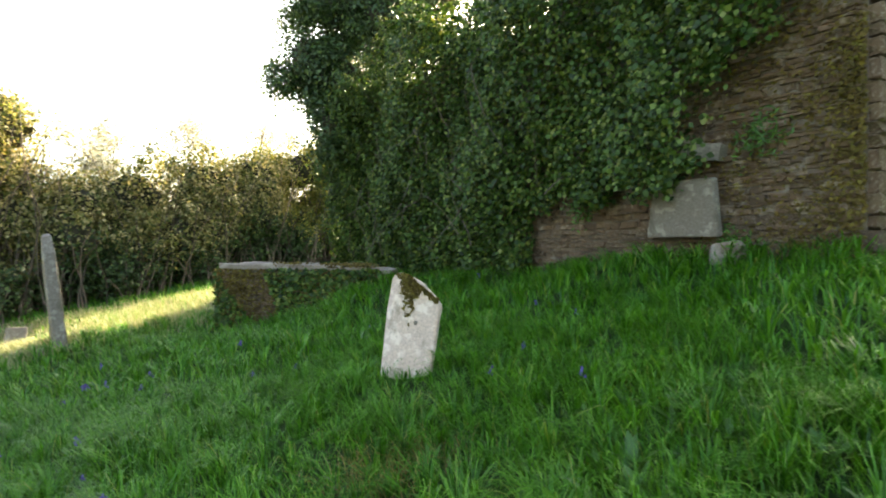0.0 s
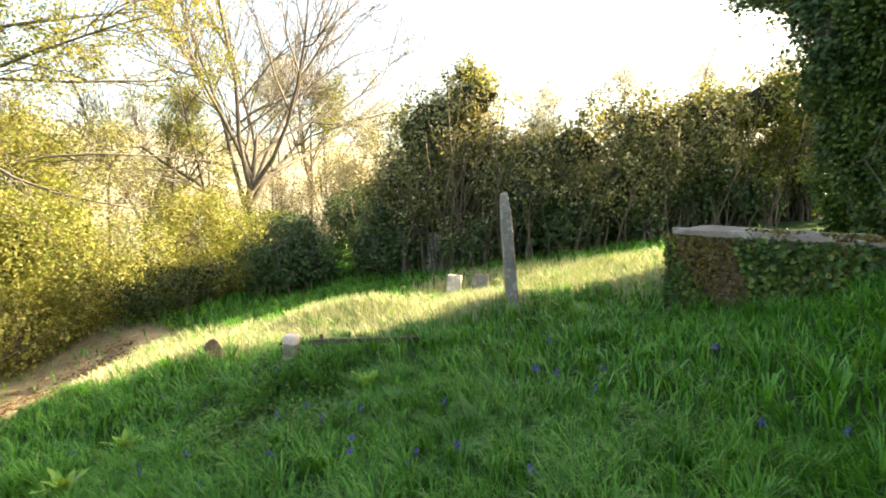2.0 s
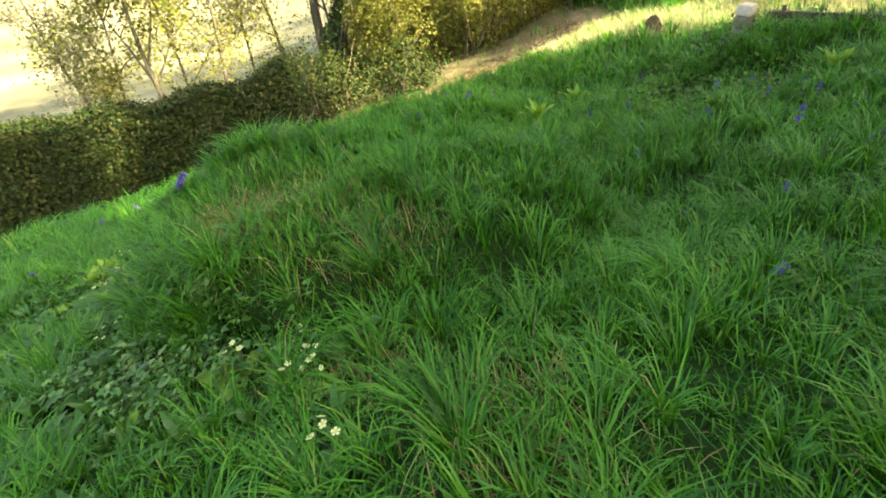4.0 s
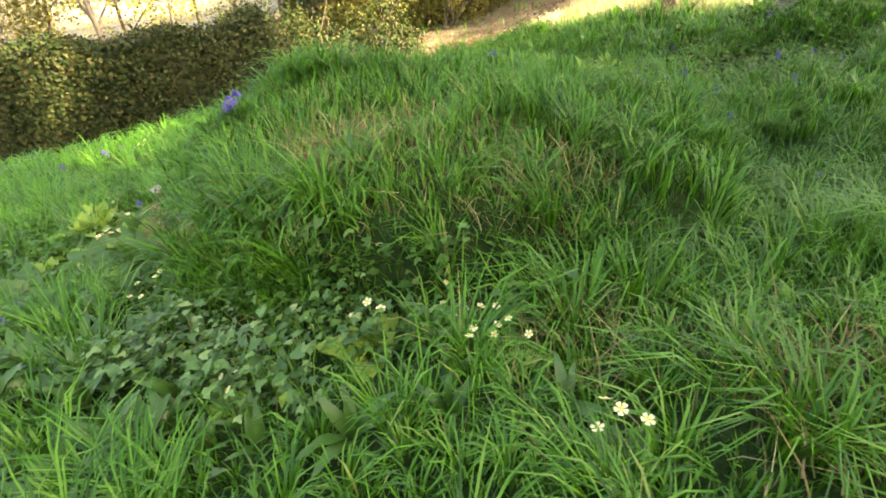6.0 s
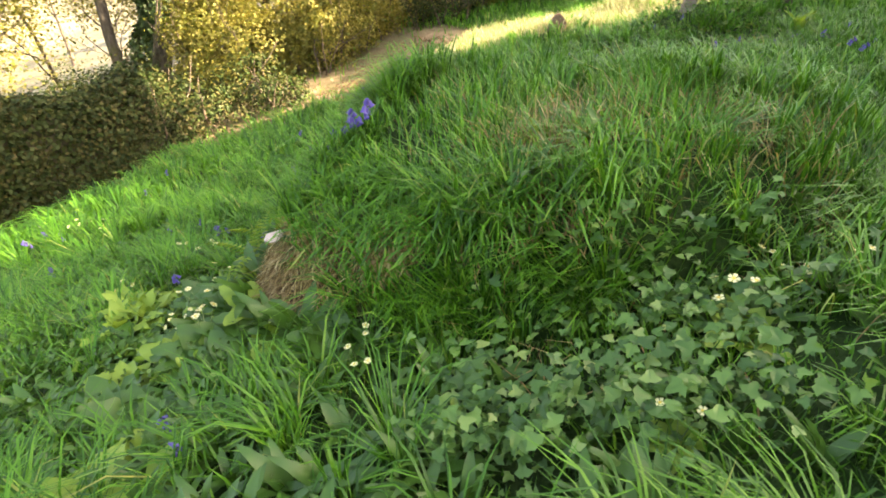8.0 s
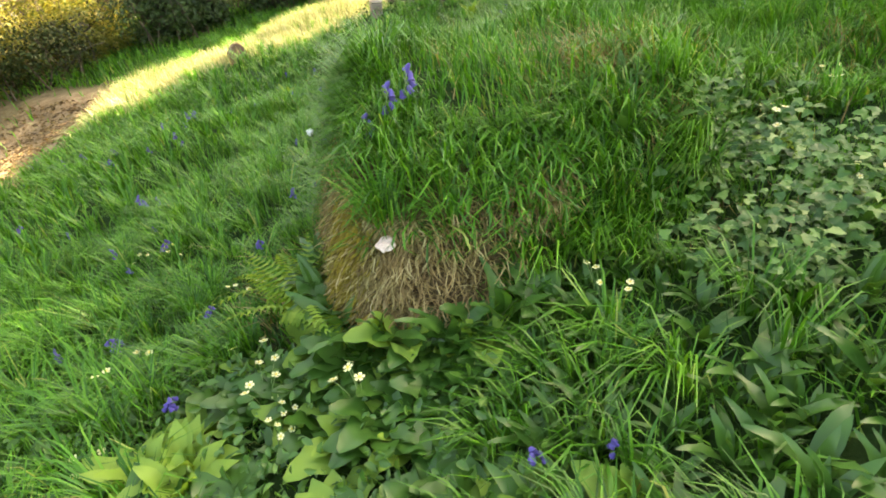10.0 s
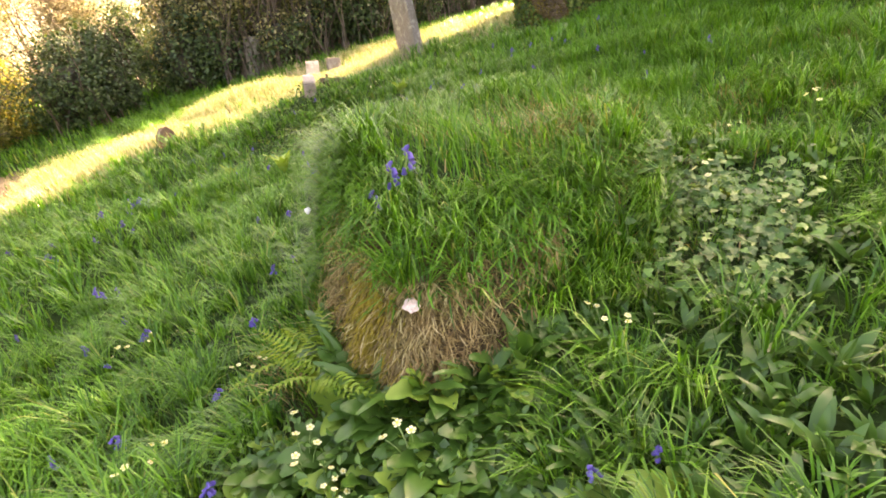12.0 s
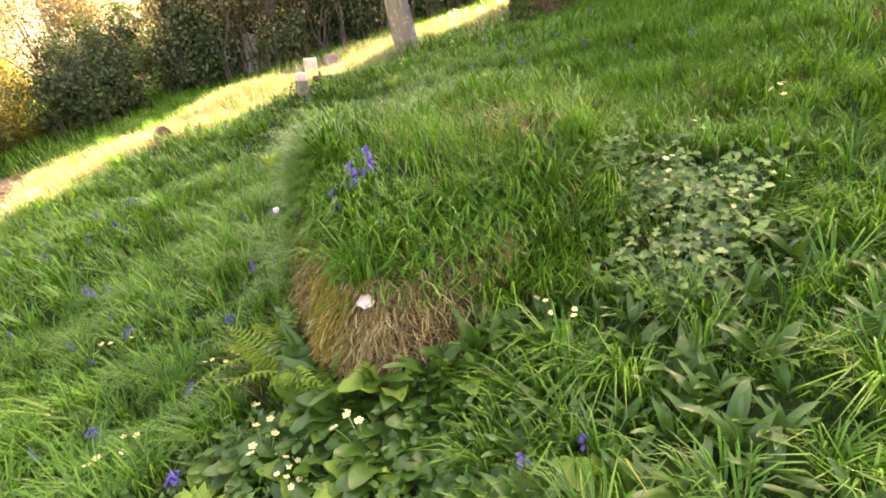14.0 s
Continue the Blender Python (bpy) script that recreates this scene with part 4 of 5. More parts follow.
# ---- graves ----
def headstone():
    """The small pale headstone with its broken shoulder and moss."""
    root = thing("headstone", pose(-0.32, 4.29, 0.76, -3, 4, -16) @ Matrix.Diagonal((0.87, 0.95, 0.98, 1)), "small pale weathered headstone, chipped shoulder, mossy top", "headstone")
    bm = bmesh.new()
    outline = [(-0.26, 0), (0.24, 0), (0.275, 0.55), (0.29, 0.66), (0.22, 0.73), (0.08, 0.84), (-0.06, 0.89), (-0.17, 0.91), (-0.22, 0.87), (-0.25, 0.6)]
    front = [bm.verts.new((x, -0.045, z)) for x, z in outline]
    back = [bm.verts.new((x, 0.045, z)) for x, z in outline]
    bm.faces.new(front)
    bm.faces.new(back[::-1])
    for k in range(len(outline)):
        j = (k + 1) % len(outline)
        bm.faces.new((front[k], back[k], back[j], front[j]))
    bmesh.ops.recalc_face_normals(bm, faces=bm.faces)
    bmesh.ops.bevel(bm, geom=bm.edges[:], offset=0.012, segments=2, affect="EDGES")
    part("slab", bm, STONE_PALE, root)
    n = 700
    x = np.where(rng.random(n) < 0.7, rng.normal(-0.03, 0.055, n), rng.uniform(-0.1, 0.28, n))
    z = 0.9 - np.abs(rng.normal(0, 0.15, n)) * np.clip(1.2 - 9 * np.abs(x + 0.03), 0.12, 1) - 0.6 * np.clip(x + 0.06, 0, 1)
    pos = np.c_[x, np.where(rng.random(n) < 0.75, -0.05, rng.uniform(-0.05, 0.05, n)), z]
    ok = (z > 0.45) & (np.abs(x) < 0.26)
    tagged(part("moss", leaves("moss", pos[ok], np.tile([0, -1.0, 0.4], (ok.sum(), 1)), np.full(ok.sum(), 0.035), MOSS, 0.8), MOSS, root, "brown moss hanging over the top"), kind="stuff")
    bm = bmesh.new()
    bmesh.ops.create_uvsphere(bm, u_segments=8, v_segments=5, radius=0.02, matrix=Matrix.Translation((0.06, -0.05, 0.5)) @ Matrix.Diagonal((1, 0.4, 1, 1)))
    part("knob", bm, STONE_GREY, root, "small dark stud")


headstone()


def pillar():
    root = thing("tall_gravestone", pose(-6.59, 8.62, 0.1, -3, -6, 40), "tall narrow leaning grey gravestone mottled with lichen", "gravestone")
    bm = bevelled_block(0.2, 0.92, 1.97, 0.045, 0.025, 2, 5, 0.84)
    for v in bm.verts:
        if v.co.z > 1.75:
            k = (v.co.z - 1.75) / 0.2
            v.co.x *= 1 - 0.35 * k * k
            v.co.y *= 1 - 0.35 * k * k
    part("slab", bm, STONE_GREY, root)
    foot = thing("foot_stone", pose(-6.56, 8.36, land_at(-6.56, 8.36) - 0.06), "half-buried pale stone at a gravestone's foot", "stone block")
    part("block", bevelled_block(0.36, 0.3, 0.13, 0.04, 0.03, 3, 2), STONE_LEDGER, foot)


pillar()


def table_tomb():
    left, right = Vector((-4.35, 9.75, 0)), Vector((-1.2, 9.75, 0))
    root = thing("table_tomb", Matrix(), "long rubble-sided table tomb with a cracked grey ledger", "tomb")
    turn = math.degrees(math.atan2(right.y - left.y, right.x - left.x))
    top = 1.55
    bm = bevelled_block(3.0, 1.2, 1.4, 0.02)
    body = part("core", bm, MORTAR, root)
    body.matrix_basis = pose(-2.78, 10.35, top - 1.52, 0, 0, turn)
    for a, w, tilt, lift in ((-4.36, 1.5, 0.4, 0.0), (-2.865, 0.86, 0.9, -0.012), (-2.01, 0.42, 2.0, -0.035), (-1.6, 0.5, 3.0, -0.06)):
        b = bevelled_block(w, 1.4 - 0.05 * abs(tilt), 0.11 - 0.012 * tilt, 0.025, 0.035, a, 4)
        ob = part("ledger_slab", b, STONE_LEDGER, root)
        ob.matrix_basis = pose(a + w / 2, 10.35, top - 0.11 + lift, 0, tilt, turn)
    rand = random.Random(8)
    shapes = []
    for k in range(6):
        b = bevelled_block(1, 1, 1, 0.12, 0.24, k * 2.3 + 30)
        me = bpy.data.meshes.new("stone")
        b.to_mesh(me)
        b.free()
        me.materials.append(STONE_RUBBLE)
        shapes.append(me)
    for face in range(2):
        z = 0.2
        while z < 1.36:
            h, a = rand.uniform(0.045, 0.11), 0.0
            span = 2.95 if face == 0 else 1.15
            while a < span:
                w = min(rand.uniform(0.1, 0.3), span - a)
                ob = new("stone", rand.choice(shapes))
                ob.parent = root
                if face == 0:
                    ob.matrix_basis = pose(-4.27 + a + w / 2, 9.74 + rand.uniform(-0.04, 0.03), z, 0, rand.uniform(-4, 4), turn + rand.uniform(-5, 5)) @ Matrix.Diagonal((w * 0.95, 0.12, h * 0.93, 1))
                else:
                    ob.matrix_basis = pose(-4.29 + rand.uniform(-0.02, 0.02), 9.78 + a + w / 2, z, 0, 0, turn + 90) @ Matrix.Diagonal((w * 0.95, 0.12, h * 0.93, 1))
                a += w
            z += h
    ivy = thing("tomb_ivy", Matrix(), "straggling ivy and bramble on the tomb side", "ivy")
    n = 5200
    x = rng.uniform(-4.4, -1.3, n)
    z = rng.uniform(0.3, 1.45, n)
    ok = (0.5 + 0.5 * np.sin(2.6 * x + 1.5 * z) + 0.35 * (x + 3)) > 0.0
    pos = np.c_[x, 9.66 - rng.uniform(0, 0.12, n), z][ok]
    part("foliage", leaves("foliage", pos, np.tile([0, -1.0, 0.4], (len(pos), 1)), np.full(len(pos), 0.08), IVY, 0.85), IVY, ivy)


table_tomb()


def tomb_moss():
    """Moss, dead stems and fern bits on the tomb side and ledger."""
    root = thing("tomb_moss", Matrix(), "brown moss and dead growth clinging to the tomb", "moss", kind="stuff")
    n = 5200
    x, z = rng.uniform(-4.45, -1.3, n), 0.2 + 1.25 * rng.uniform(0, 1, n) ** 0.8
    ok = rng.random(n) < 0.35 + 0.6 * np.sin(2.1 * x + 0.5) ** 2
    pos = np.c_[x, 9.7 - rng.uniform(0, 0.16, n), z][ok]
    part("growth", leaves("growth", pos, np.tile([0, -1.0, 0.2], (len(pos), 1)), np.full(len(pos), 0.06), MOSS, 0.5), MOSS, root)
    n = 900
    x = rng.choice([-3.05, -2.2, -1.7], n) + rng.normal(0, 0.14, n)
    pos = np.c_[x, 9.65 + rng.uniform(-0.03, 0.5, n), 1.56 + rng.uniform(-0.08, 0.01, n)]
    part("ledger_moss", leaves("ledger_moss", pos, np.tile([0, -0.6, 1.0], (n, 1)), np.full(n, 0.05), MOSS, 0.8), MOSS, root)


tomb_moss()


def wall_tufts():
    """Small green tufts rooted in the bare masonry."""
    for s, z, n in ((-1.35, 3.15, 260), (-1.1, 1.85, 350), (-0.2, 2.85, 260), (1.2, 2.5, 260)):
        root = thing("wall_tuft", Matrix(), "small fern and grass tuft rooted in the wall", "plant", "wall tufts")
        p = wall_place(s, 0.12, z)
        pos = np.array([p.x, p.y, p.z]) + rng.normal(0, 1, (n, 3)) * [0.13, 0.13, 0.12]
        part("foliage", leaves("foliage", pos, np.tile(np.array(WALL_OUT) + [0, 0, 0.4], (n, 1)), np.full(n, 0.07), BROAD, 0.35), BROAD, root)


wall_tufts()


def wall_growth():
    """Dead brown ivy and moss over the broken end of the wall."""
    root = thing("wall_growth", Matrix(), "dead brown ivy and moss on the bare masonry", "moss", kind="stuff")
    n = 9000
    s, z = WALL_S0 + 1.9 * rng.random(n) ** 1.6, rng.uniform(1.7, 6.0, n)
    ok = rng.random(n) < 0.25 + 0.75 * np.sin(2.3 * s + 1.1 * z + 0.8 * np.sin(3 * z)) ** 2 * smooth(-0.6, -2.0, s)
    s, z = s[ok], z[ok]
    p = np.array(WALL_FOOT)[None] + np.array(WALL_ALONG)[None] * s[:, None] + np.array(WALL_OUT)[None] * rng.uniform(0.02, 0.12, len(s))[:, None]
    part("growth", leaves("growth", np.c_[p[:, :2], z], np.tile(np.array(WALL_OUT) + [0, 0, 0.3], (len(s), 1)), np.full(len(s), 0.055), MOSS, 0.5, simple=True), MOSS, root)


wall_growth()


def kerb_post():
    z = land_at(-7.34, 4.81)
    root = thing("kerb_post", pose(-7.34, 4.81, -0.19, 0, 3, 35), "stubby square grave kerb post, whitened top", "stone post")
    part("shaft", bevelled_block(0.17, 0.17, 0.22, 0.02, 0.01, 6, 2), STONE_LEDGER, root)
    cap = bevelled_block(0.19, 0.19, 0.13, 0.035, 0.01, 7, 2, 0.85)
    bmesh.ops.translate(cap, verts=cap.verts, vec=(0, 0, 0.22))
    part("cap", cap, STONE_PALE, root, "pale lichen-white cap")
    a, b = Vector((-7.2, 5.0, 0)), Vector((-6.8, 6.6, 0))
    rail = thing("kerb_rail", Matrix(), "thin dark rail along a grave edge", "grave rail")
    mid = (a + b) / 2
    bar = part("bar", bevelled_block((b - a).length, 0.07, 0.075, 0.012, 0.004, 9, 3), IRON, rail)
    bar.matrix_basis = pose(mid.x, mid.y, -0.08, 0, 6, math.degrees(math.atan2(b.y - a.y, b.x - a.x)))
    for p in (a.lerp(b, 0.1), a.lerp(b, 0.9)):
        st = part("stanchion", bevelled_block(0.035, 0.035, 0.4, 0.006), IRON, rail)
        st.matrix_basis = pose(p.x, p.y, land_at(p.x, p.y) - 0.2)


kerb_post()


def small_stones():
    def stone(name, x, y, w, t, h, mat, label, rx=0, rz=0, sink=0.08, round_top=False, seed=0):
        root = thing(name, pose(x, y, land_at(x, y) - sink, rx, rz * 0.1, rz), label, "headstone")
        bm = bevelled_block(w, t, h, min(t, w) * 0.16, 0.015 if h > 0.2 else 0.05, seed, 3)
        if round_top:
            for v in bm.verts:
                k = abs(v.co.x) / (w / 2)
                v.co.z -= 0.5 * w * k * k * (v.co.z / h)
        part("slab", bm, mat, root)
    stone("small_headstone", -9.85, 10.5, 0.34, 0.1, 0.68, STONE_PALE, "little white headstone in sunlit grass", -4, 30, seed=1)
    stone("small_headstone", -9.35, 10.9, 0.38, 0.14, 0.66, STONE_GREY, "little grey headstone leaning in sunlit grass", -18, 45, seed=2)
    stone("sunken_headstone", -10.2, 4.85, 0.32, 0.12, 0.4, STONE_RUBBLE, "sunken brown round-topped headstone in grass", -6, 60, round_top=True, seed=3)
    stone("old_headstone", -12.6, 12.7, 0.75, 0.16, 1.25, STONE_GREY, "old grey headstone half hidden by the hedge", -3, 35, seed=4)
    root = thing("face_stone", pose(-4.17, -1.345, -0.305, 6, 6, 10) @ Matrix.Scale(0.85, 4), "small white stone showing in the mound's worn end", "stone")
    bm = bmesh.new()
    bmesh.ops.create_icosphere(bm, subdivisions=3, radius=1.0)
    for v in bm.verts:
        v.co *= 0.85 + 0.45 * noise.noise(v.co * 1.6 + Vector((3, 1, 2)))
        v.co = Vector((v.co.x * 0.042, v.co.y * 0.065, v.co.z * 0.016))
    part("lump", bm, STONE_PALE, root)


small_stones()

# ---- grass ----
def scatter(n, x0, x1, y0, y1):
    return np.c_[rng.uniform(x0, x1, n), rng.uniform(y0, y1, n)]


def clear(xy):
    """Places where grass grows: not on the path, inside stones or under the wall."""
    x, y = xy[:, 0], xy[:, 1]
    s = (x - WALL_FOOT.x) * WALL_OUT.x + (y - WALL_FOOT.y) * WALL_OUT.y
    tomb = (x > -4.4) & (x < -1.2) & (y > 9.7) & (y < 11.0)
    rail = np.abs((x + 7.2) * 0.968 - (y - 5.0) * 0.251)
    ahead = ((x + 7.2) * 0.251 + (y - 5.0) * 0.968)
    ok_rail = ~((rail < 0.3) & (ahead > -0.3) & (ahead < 1.5) & (rng.random(len(x)) < 0.85))
    for sx, sy, r in ((-7.34, 4.75, 0.3), (-9.75, 10.3, 0.5), (-9.3, 10.7, 0.4), (-10.15, 4.7, 0.35), (-12.4, 12.4, 0.6), (-6.5, 8.3, 0.3)):
        ok_rail &= ~((np.hypot(x - sx, y - sy) < r) & (rng.random(len(x)) < 0.8))
    return ok_rail & ((track(x, y) < 0.2 + 0.4 * rng.random(len(x))) | (rng.random(len(x)) < 0.04)) & ((s > 0.05) | (y < 4.2)) & ~tomb


def sunlit_strip(x, y):
    """The sunlit strip of the bank: pale dry grass, with the sun's brightness put into its colour."""
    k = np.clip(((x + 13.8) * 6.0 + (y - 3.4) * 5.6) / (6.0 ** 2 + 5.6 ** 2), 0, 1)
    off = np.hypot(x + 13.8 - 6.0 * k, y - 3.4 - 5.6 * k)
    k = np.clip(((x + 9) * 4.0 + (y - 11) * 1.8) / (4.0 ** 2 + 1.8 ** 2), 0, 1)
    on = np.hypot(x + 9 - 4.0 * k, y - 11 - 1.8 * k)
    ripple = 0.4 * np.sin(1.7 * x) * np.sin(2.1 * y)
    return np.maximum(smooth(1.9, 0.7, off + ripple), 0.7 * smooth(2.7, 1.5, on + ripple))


def worn_end(x, y):
    return hump(x, y, -4.14, -1.38, 0.42, 0.26, -8, 4.0)


def foot_of_mound(x, y):
    """The trampled hollow before the mound, where low leaves grow instead of tall grass."""
    return hump(x, y, -4.3, -1.85, 0.8, 0.42, -8, 4.0)


def dock_ground(x, y):
    """Where docks crowd out the grass."""
    return hump(x, y, -2.5, -1.5, 0.65, 0.9, 0, 4.0)


def front_face(xy):
    """The steep end of the mound."""
    m = mound(xy[:, 0], xy[:, 1])
    return (m > 0.03) & (m < 0.97) & (xy[:, 1] < -0.85)


def grass():
    root = thing("grass", Matrix(), "lush uncut green grass of a churchyard slope", "grass", kind="stuff")
    near = scatter(120000, -7.5, 2.2, -4.2, 5.6)
    near = near[clear(near) & (rng.random(len(near)) > 0.9 * worn_end(near[:, 0], near[:, 1]))]
    near = near[~front_face(near) | (rng.random(len(near)) < 0.12)]
    clump = 0.75 + 0.5 * np.sin(3.3 * near[:, 0] + 2 * np.sin(2.1 * near[:, 1])) * np.sin(2.9 * near[:, 1] + 1.7 * near[:, 0])
    part("near_sward", blades("near_sward", near, np.clip(0.19 * clump * rng.uniform(0.5, 1.3, len(near)), 0.05, 0.4) * (1 - 0.5 * foot_of_mound(near[:, 0], near[:, 1])) * (1 - 0.25 * dock_ground(near[:, 0], near[:, 1])), np.full(len(near), 0.0085), 0.75, GRASS), GRASS, root)
    tuft = scatter(4200, -7.5, 2.2, -4.2, 5.6)
    tuft = tuft[clear(tuft) & (worn_end(tuft[:, 0], tuft[:, 1]) < 0.3) & (foot_of_mound(tuft[:, 0], tuft[:, 1]) < 0.35 + 0.5 * rng.random(len(tuft))) & (np.hypot(tuft[:, 0] + 2.75, (tuft[:, 1] + 0.55) * 0.8) > 0.5)]
    tuft = tuft[~front_face(tuft) | (rng.random(len(tuft)) < 0.1)]
    tuft = tuft[rng.random(len(tuft)) > 0.4 * dock_ground(tuft[:, 0], tuft[:, 1])]
    rim = np.r_[mound_rim(np.radians(rng.uniform(-150, -35, 150)), rng.uniform(0.68, 0.93, 150))[0], mound_rim(np.radians(rng.uniform(-210, -128, 110)), rng.uniform(0.85, 1.04, 110))[0], mound_rim(np.radians(rng.uniform(-66, -20, 48)), rng.uniform(0.97, 1.08, 48))[0]]
    tuft = np.r_[tuft, rim]
    # long blades that drape over the mound's edge
    n = 2600
    a = rng.uniform(-175, -15, n)
    a = a[rng.random(n) > 0.8 * np.exp(-((a + 90) / 24) ** 2)]
    edge, way = mound_rim(np.radians(a), rng.uniform(0.7, 0.92, len(a)))
    part("draped_blades", hanging("draped_blades", np.c_[edge, land(edge[:, 0], edge[:, 1]) + rng.uniform(0.02, 0.09, len(a))], way, rng.uniform(0.02, 0.11, len(a)), rng.uniform(0.05, 0.16, len(a)), 0.007, GRASS, 0.9), GRASS, root)
    part("tuft_mass", tussocks("tuft_mass", tuft, 26, 0.23 * (1 - 0.3 * mound(tuft[:, 0], tuft[:, 1])), 0.0075, GRASS), GRASS, root)
    tuft = scatter(5200, -14, 5, -7, 10.5)
    tuft = tuft[clear(tuft) & ~((tuft[:, 0] > -7.5) & (tuft[:, 0] < 2.2) & (tuft[:, 1] > -4.2) & (tuft[:, 1] < 5.6))]
    tuft = tuft[rng.random(len(tuft)) > 0.8 * sunlit_strip(tuft[:, 0], tuft[:, 1])]
    flank = scatter(3500, -5.4, -2.6, -1.8, 1.9)
    m = mound(flank[:, 0], flank[:, 1])
    flank = flank[(m > 0.03) & (m < 0.96) & (worn_end(flank[:, 0], flank[:, 1]) < 0.45) & (flank[:, 1] > -0.8)]
    part("flank_sward", blades("flank_sward", flank, 0.2 * rng.uniform(0.4, 1.3, len(flank)), np.full(len(flank), 0.009), 1.2, GRASS), GRASS, root)
    part("slope_tuft_mass", tussocks("slope_tuft_mass", tuft, 16, 0.32, 0.014, GRASS), GRASS, root)
    mid = scatter(110000, -15, 6, -8, 11)
    inner = (mid[:, 0] > -7.5) & (mid[:, 0] < 2.2) & (mid[:, 1] > -4.2) & (mid[:, 1] < 5.6)
    mid = mid[clear(mid) & ~inner & (rng.random(len(mid)) > 0.8 * sunlit_strip(mid[:, 0], mid[:, 1]))]
    part("slope_sward", blades("slope_sward", mid, 0.24 * rng.uniform(0.5, 1.2, len(mid)), np.full(len(mid), 0.017), 0.7, GRASS), GRASS, root)
    far = np.r_[scatter(30000, -22, 6, 11, 18), scatter(14000, -22, -15, -8, 11)]
    far = far[clear(far) & (rng.random(len(far)) > 0.7 * sunlit_strip(far[:, 0], far[:, 1]))]
    part("far_sward", blades("far_sward", far, 0.3 * rng.uniform(0.5, 1.2, len(far)), np.full(len(far), 0.03), 0.6, GRASS), GRASS, root)


grass()


def dry_grass():
    """Matted straw on the mound's worn end and in scattered tufts."""
    root = thing("dry_grass", Matrix(), "matted dry brown grass on the mound's worn end", "dry grass", kind="stuff")
    spots = np.array([(-3.55, -0.2, 0.14, 0.12, 500), (-5.0, -0.8, 0.1, 0.15, 150), (-4.85, -1.2, 0.08, 0.08, 150), (-3.6, 0.55, 0.3, 0.25, 350), (-3.7, -0.1, 0.4, 0.3, 450), (-3.45, -0.4, 0.3, 0.25, 350), (-3.1, 0.75, 0.3, 0.2, 350), (-0.9, 2.2, 0.3, 0.25, 500), (-0.26, 2.95, 0.2, 0.14, 600), (-2.0, 1.3, 0.25, 0.2, 400), (-2.7, 0.6, 0.3, 0.2, 350)])
    xy = np.concatenate([np.c_[rng.normal(x, rx, int(n)), rng.normal(y, ry, int(n))] for x, y, rx, ry, n in spots])
    part("straw", blades("straw", xy, rng.uniform(0.06, 0.2, len(xy)), np.full(len(xy), 0.006), 1.3, STRAW), STRAW, root)
    # pale blades along the lit strip, sunlight painted into the dry grass
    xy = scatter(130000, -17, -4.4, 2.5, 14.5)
    xy = xy[(rng.random(len(xy)) < sunlit_strip(xy[:, 0], xy[:, 1])) & (track(xy[:, 0], xy[:, 1]) < 0.5) & clear(xy)]
    part("pale_sward", blades("pale_sward", xy, rng.uniform(0.18, 0.38, len(xy)), np.full(len(xy), 0.014), 0.5, SUNLIT_STRAW), SUNLIT_STRAW, root)
    # straw matted on the worn nose of the mound, and two lesser patches on its flanks
    for deg, wide, n, low, high in ((-96, 8.0, 4600, 0.89, 1.06), (-74, 5, 400, 0.86, 1.0), (-60, 3.5, 800, 0.8, 0.95), (-124, 8, 1300, 0.84, 1.02), (-30, 6, 300, 0.75, 0.95)):
        edge, way = mound_rim(np.radians(rng.normal(deg, wide, n)), rng.uniform(low, high, n))
        part("thatch", hanging("thatch", np.c_[edge, land(edge[:, 0], edge[:, 1]) + rng.uniform(0.0, 0.04, n)], way, rng.uniform(0.02, 0.13, n) * rng.uniform(0.4, 1.3, n), rng.uniform(0.01, 0.09, n), 0.005, STRAW, 0.95), STRAW, root)


dry_grass()


# ---- flowers and broad-leaved plants ----
def leaf_blade(length, width, rise, bend, curl=0.22, rows=7):
    """One broad leaf that rises from the origin at an angle and arches over towards +x."""
    bm = bmesh.new()
    rings, x, z = [], 0.0, 0.0
    for i in range(rows + 1):
        k = i / rows
        w = width * 0.5 * max(0.06, math.sin(math.pi * k ** 0.85) ** 0.75 if 0.12 < k < 1 else 0.1 * (1 - k) + 0.03)
        wave = 0.1 * width * math.sin(k * 15)
        a = rise - bend * k
        nx, nz = -math.sin(a), math.cos(a)
        up = curl * w
        rings.append([bm.verts.new((x + nx * (up + wave), -w, z + nz * (up + wave))), bm.verts.new((x, 0, z)), bm.verts.new((x + nx * (up - wave), w, z + nz * (up - wave)))])
        x += math.cos(a) * length / rows
        z += math.sin(a) * length / rows
    for p, q in zip(rings, rings[1:]):
        for j in range(2):
            bm.faces.new((p[j], p[j + 1], q[j + 1], q[j]))
    me = bpy.data.meshes.new("leaf")
    bm.to_mesh(me)
    bm.free()
    me.shade_smooth()
    return me


def flower_mesh(radius):
    """A flat five-petalled flower."""
    verts, faces = [(0, 0, 0)], []
    for k in range(5):
        a = 2 * math.pi * k / 5
        s = len(verts)
        for da, r, z in ((-0.5, 0.75, 0.1), (-0.25, 1.0, 0.16), (0, 0.88, 0.14), (0.25, 1.0, 0.16), (0.5, 0.75, 0.1)):
            verts.append((radius * r * math.cos(a + da), radius * r * math.sin(a + da), radius * z))
        faces += [(0, s + j, s + j + 1) for j in range(4)]
    return verts, faces


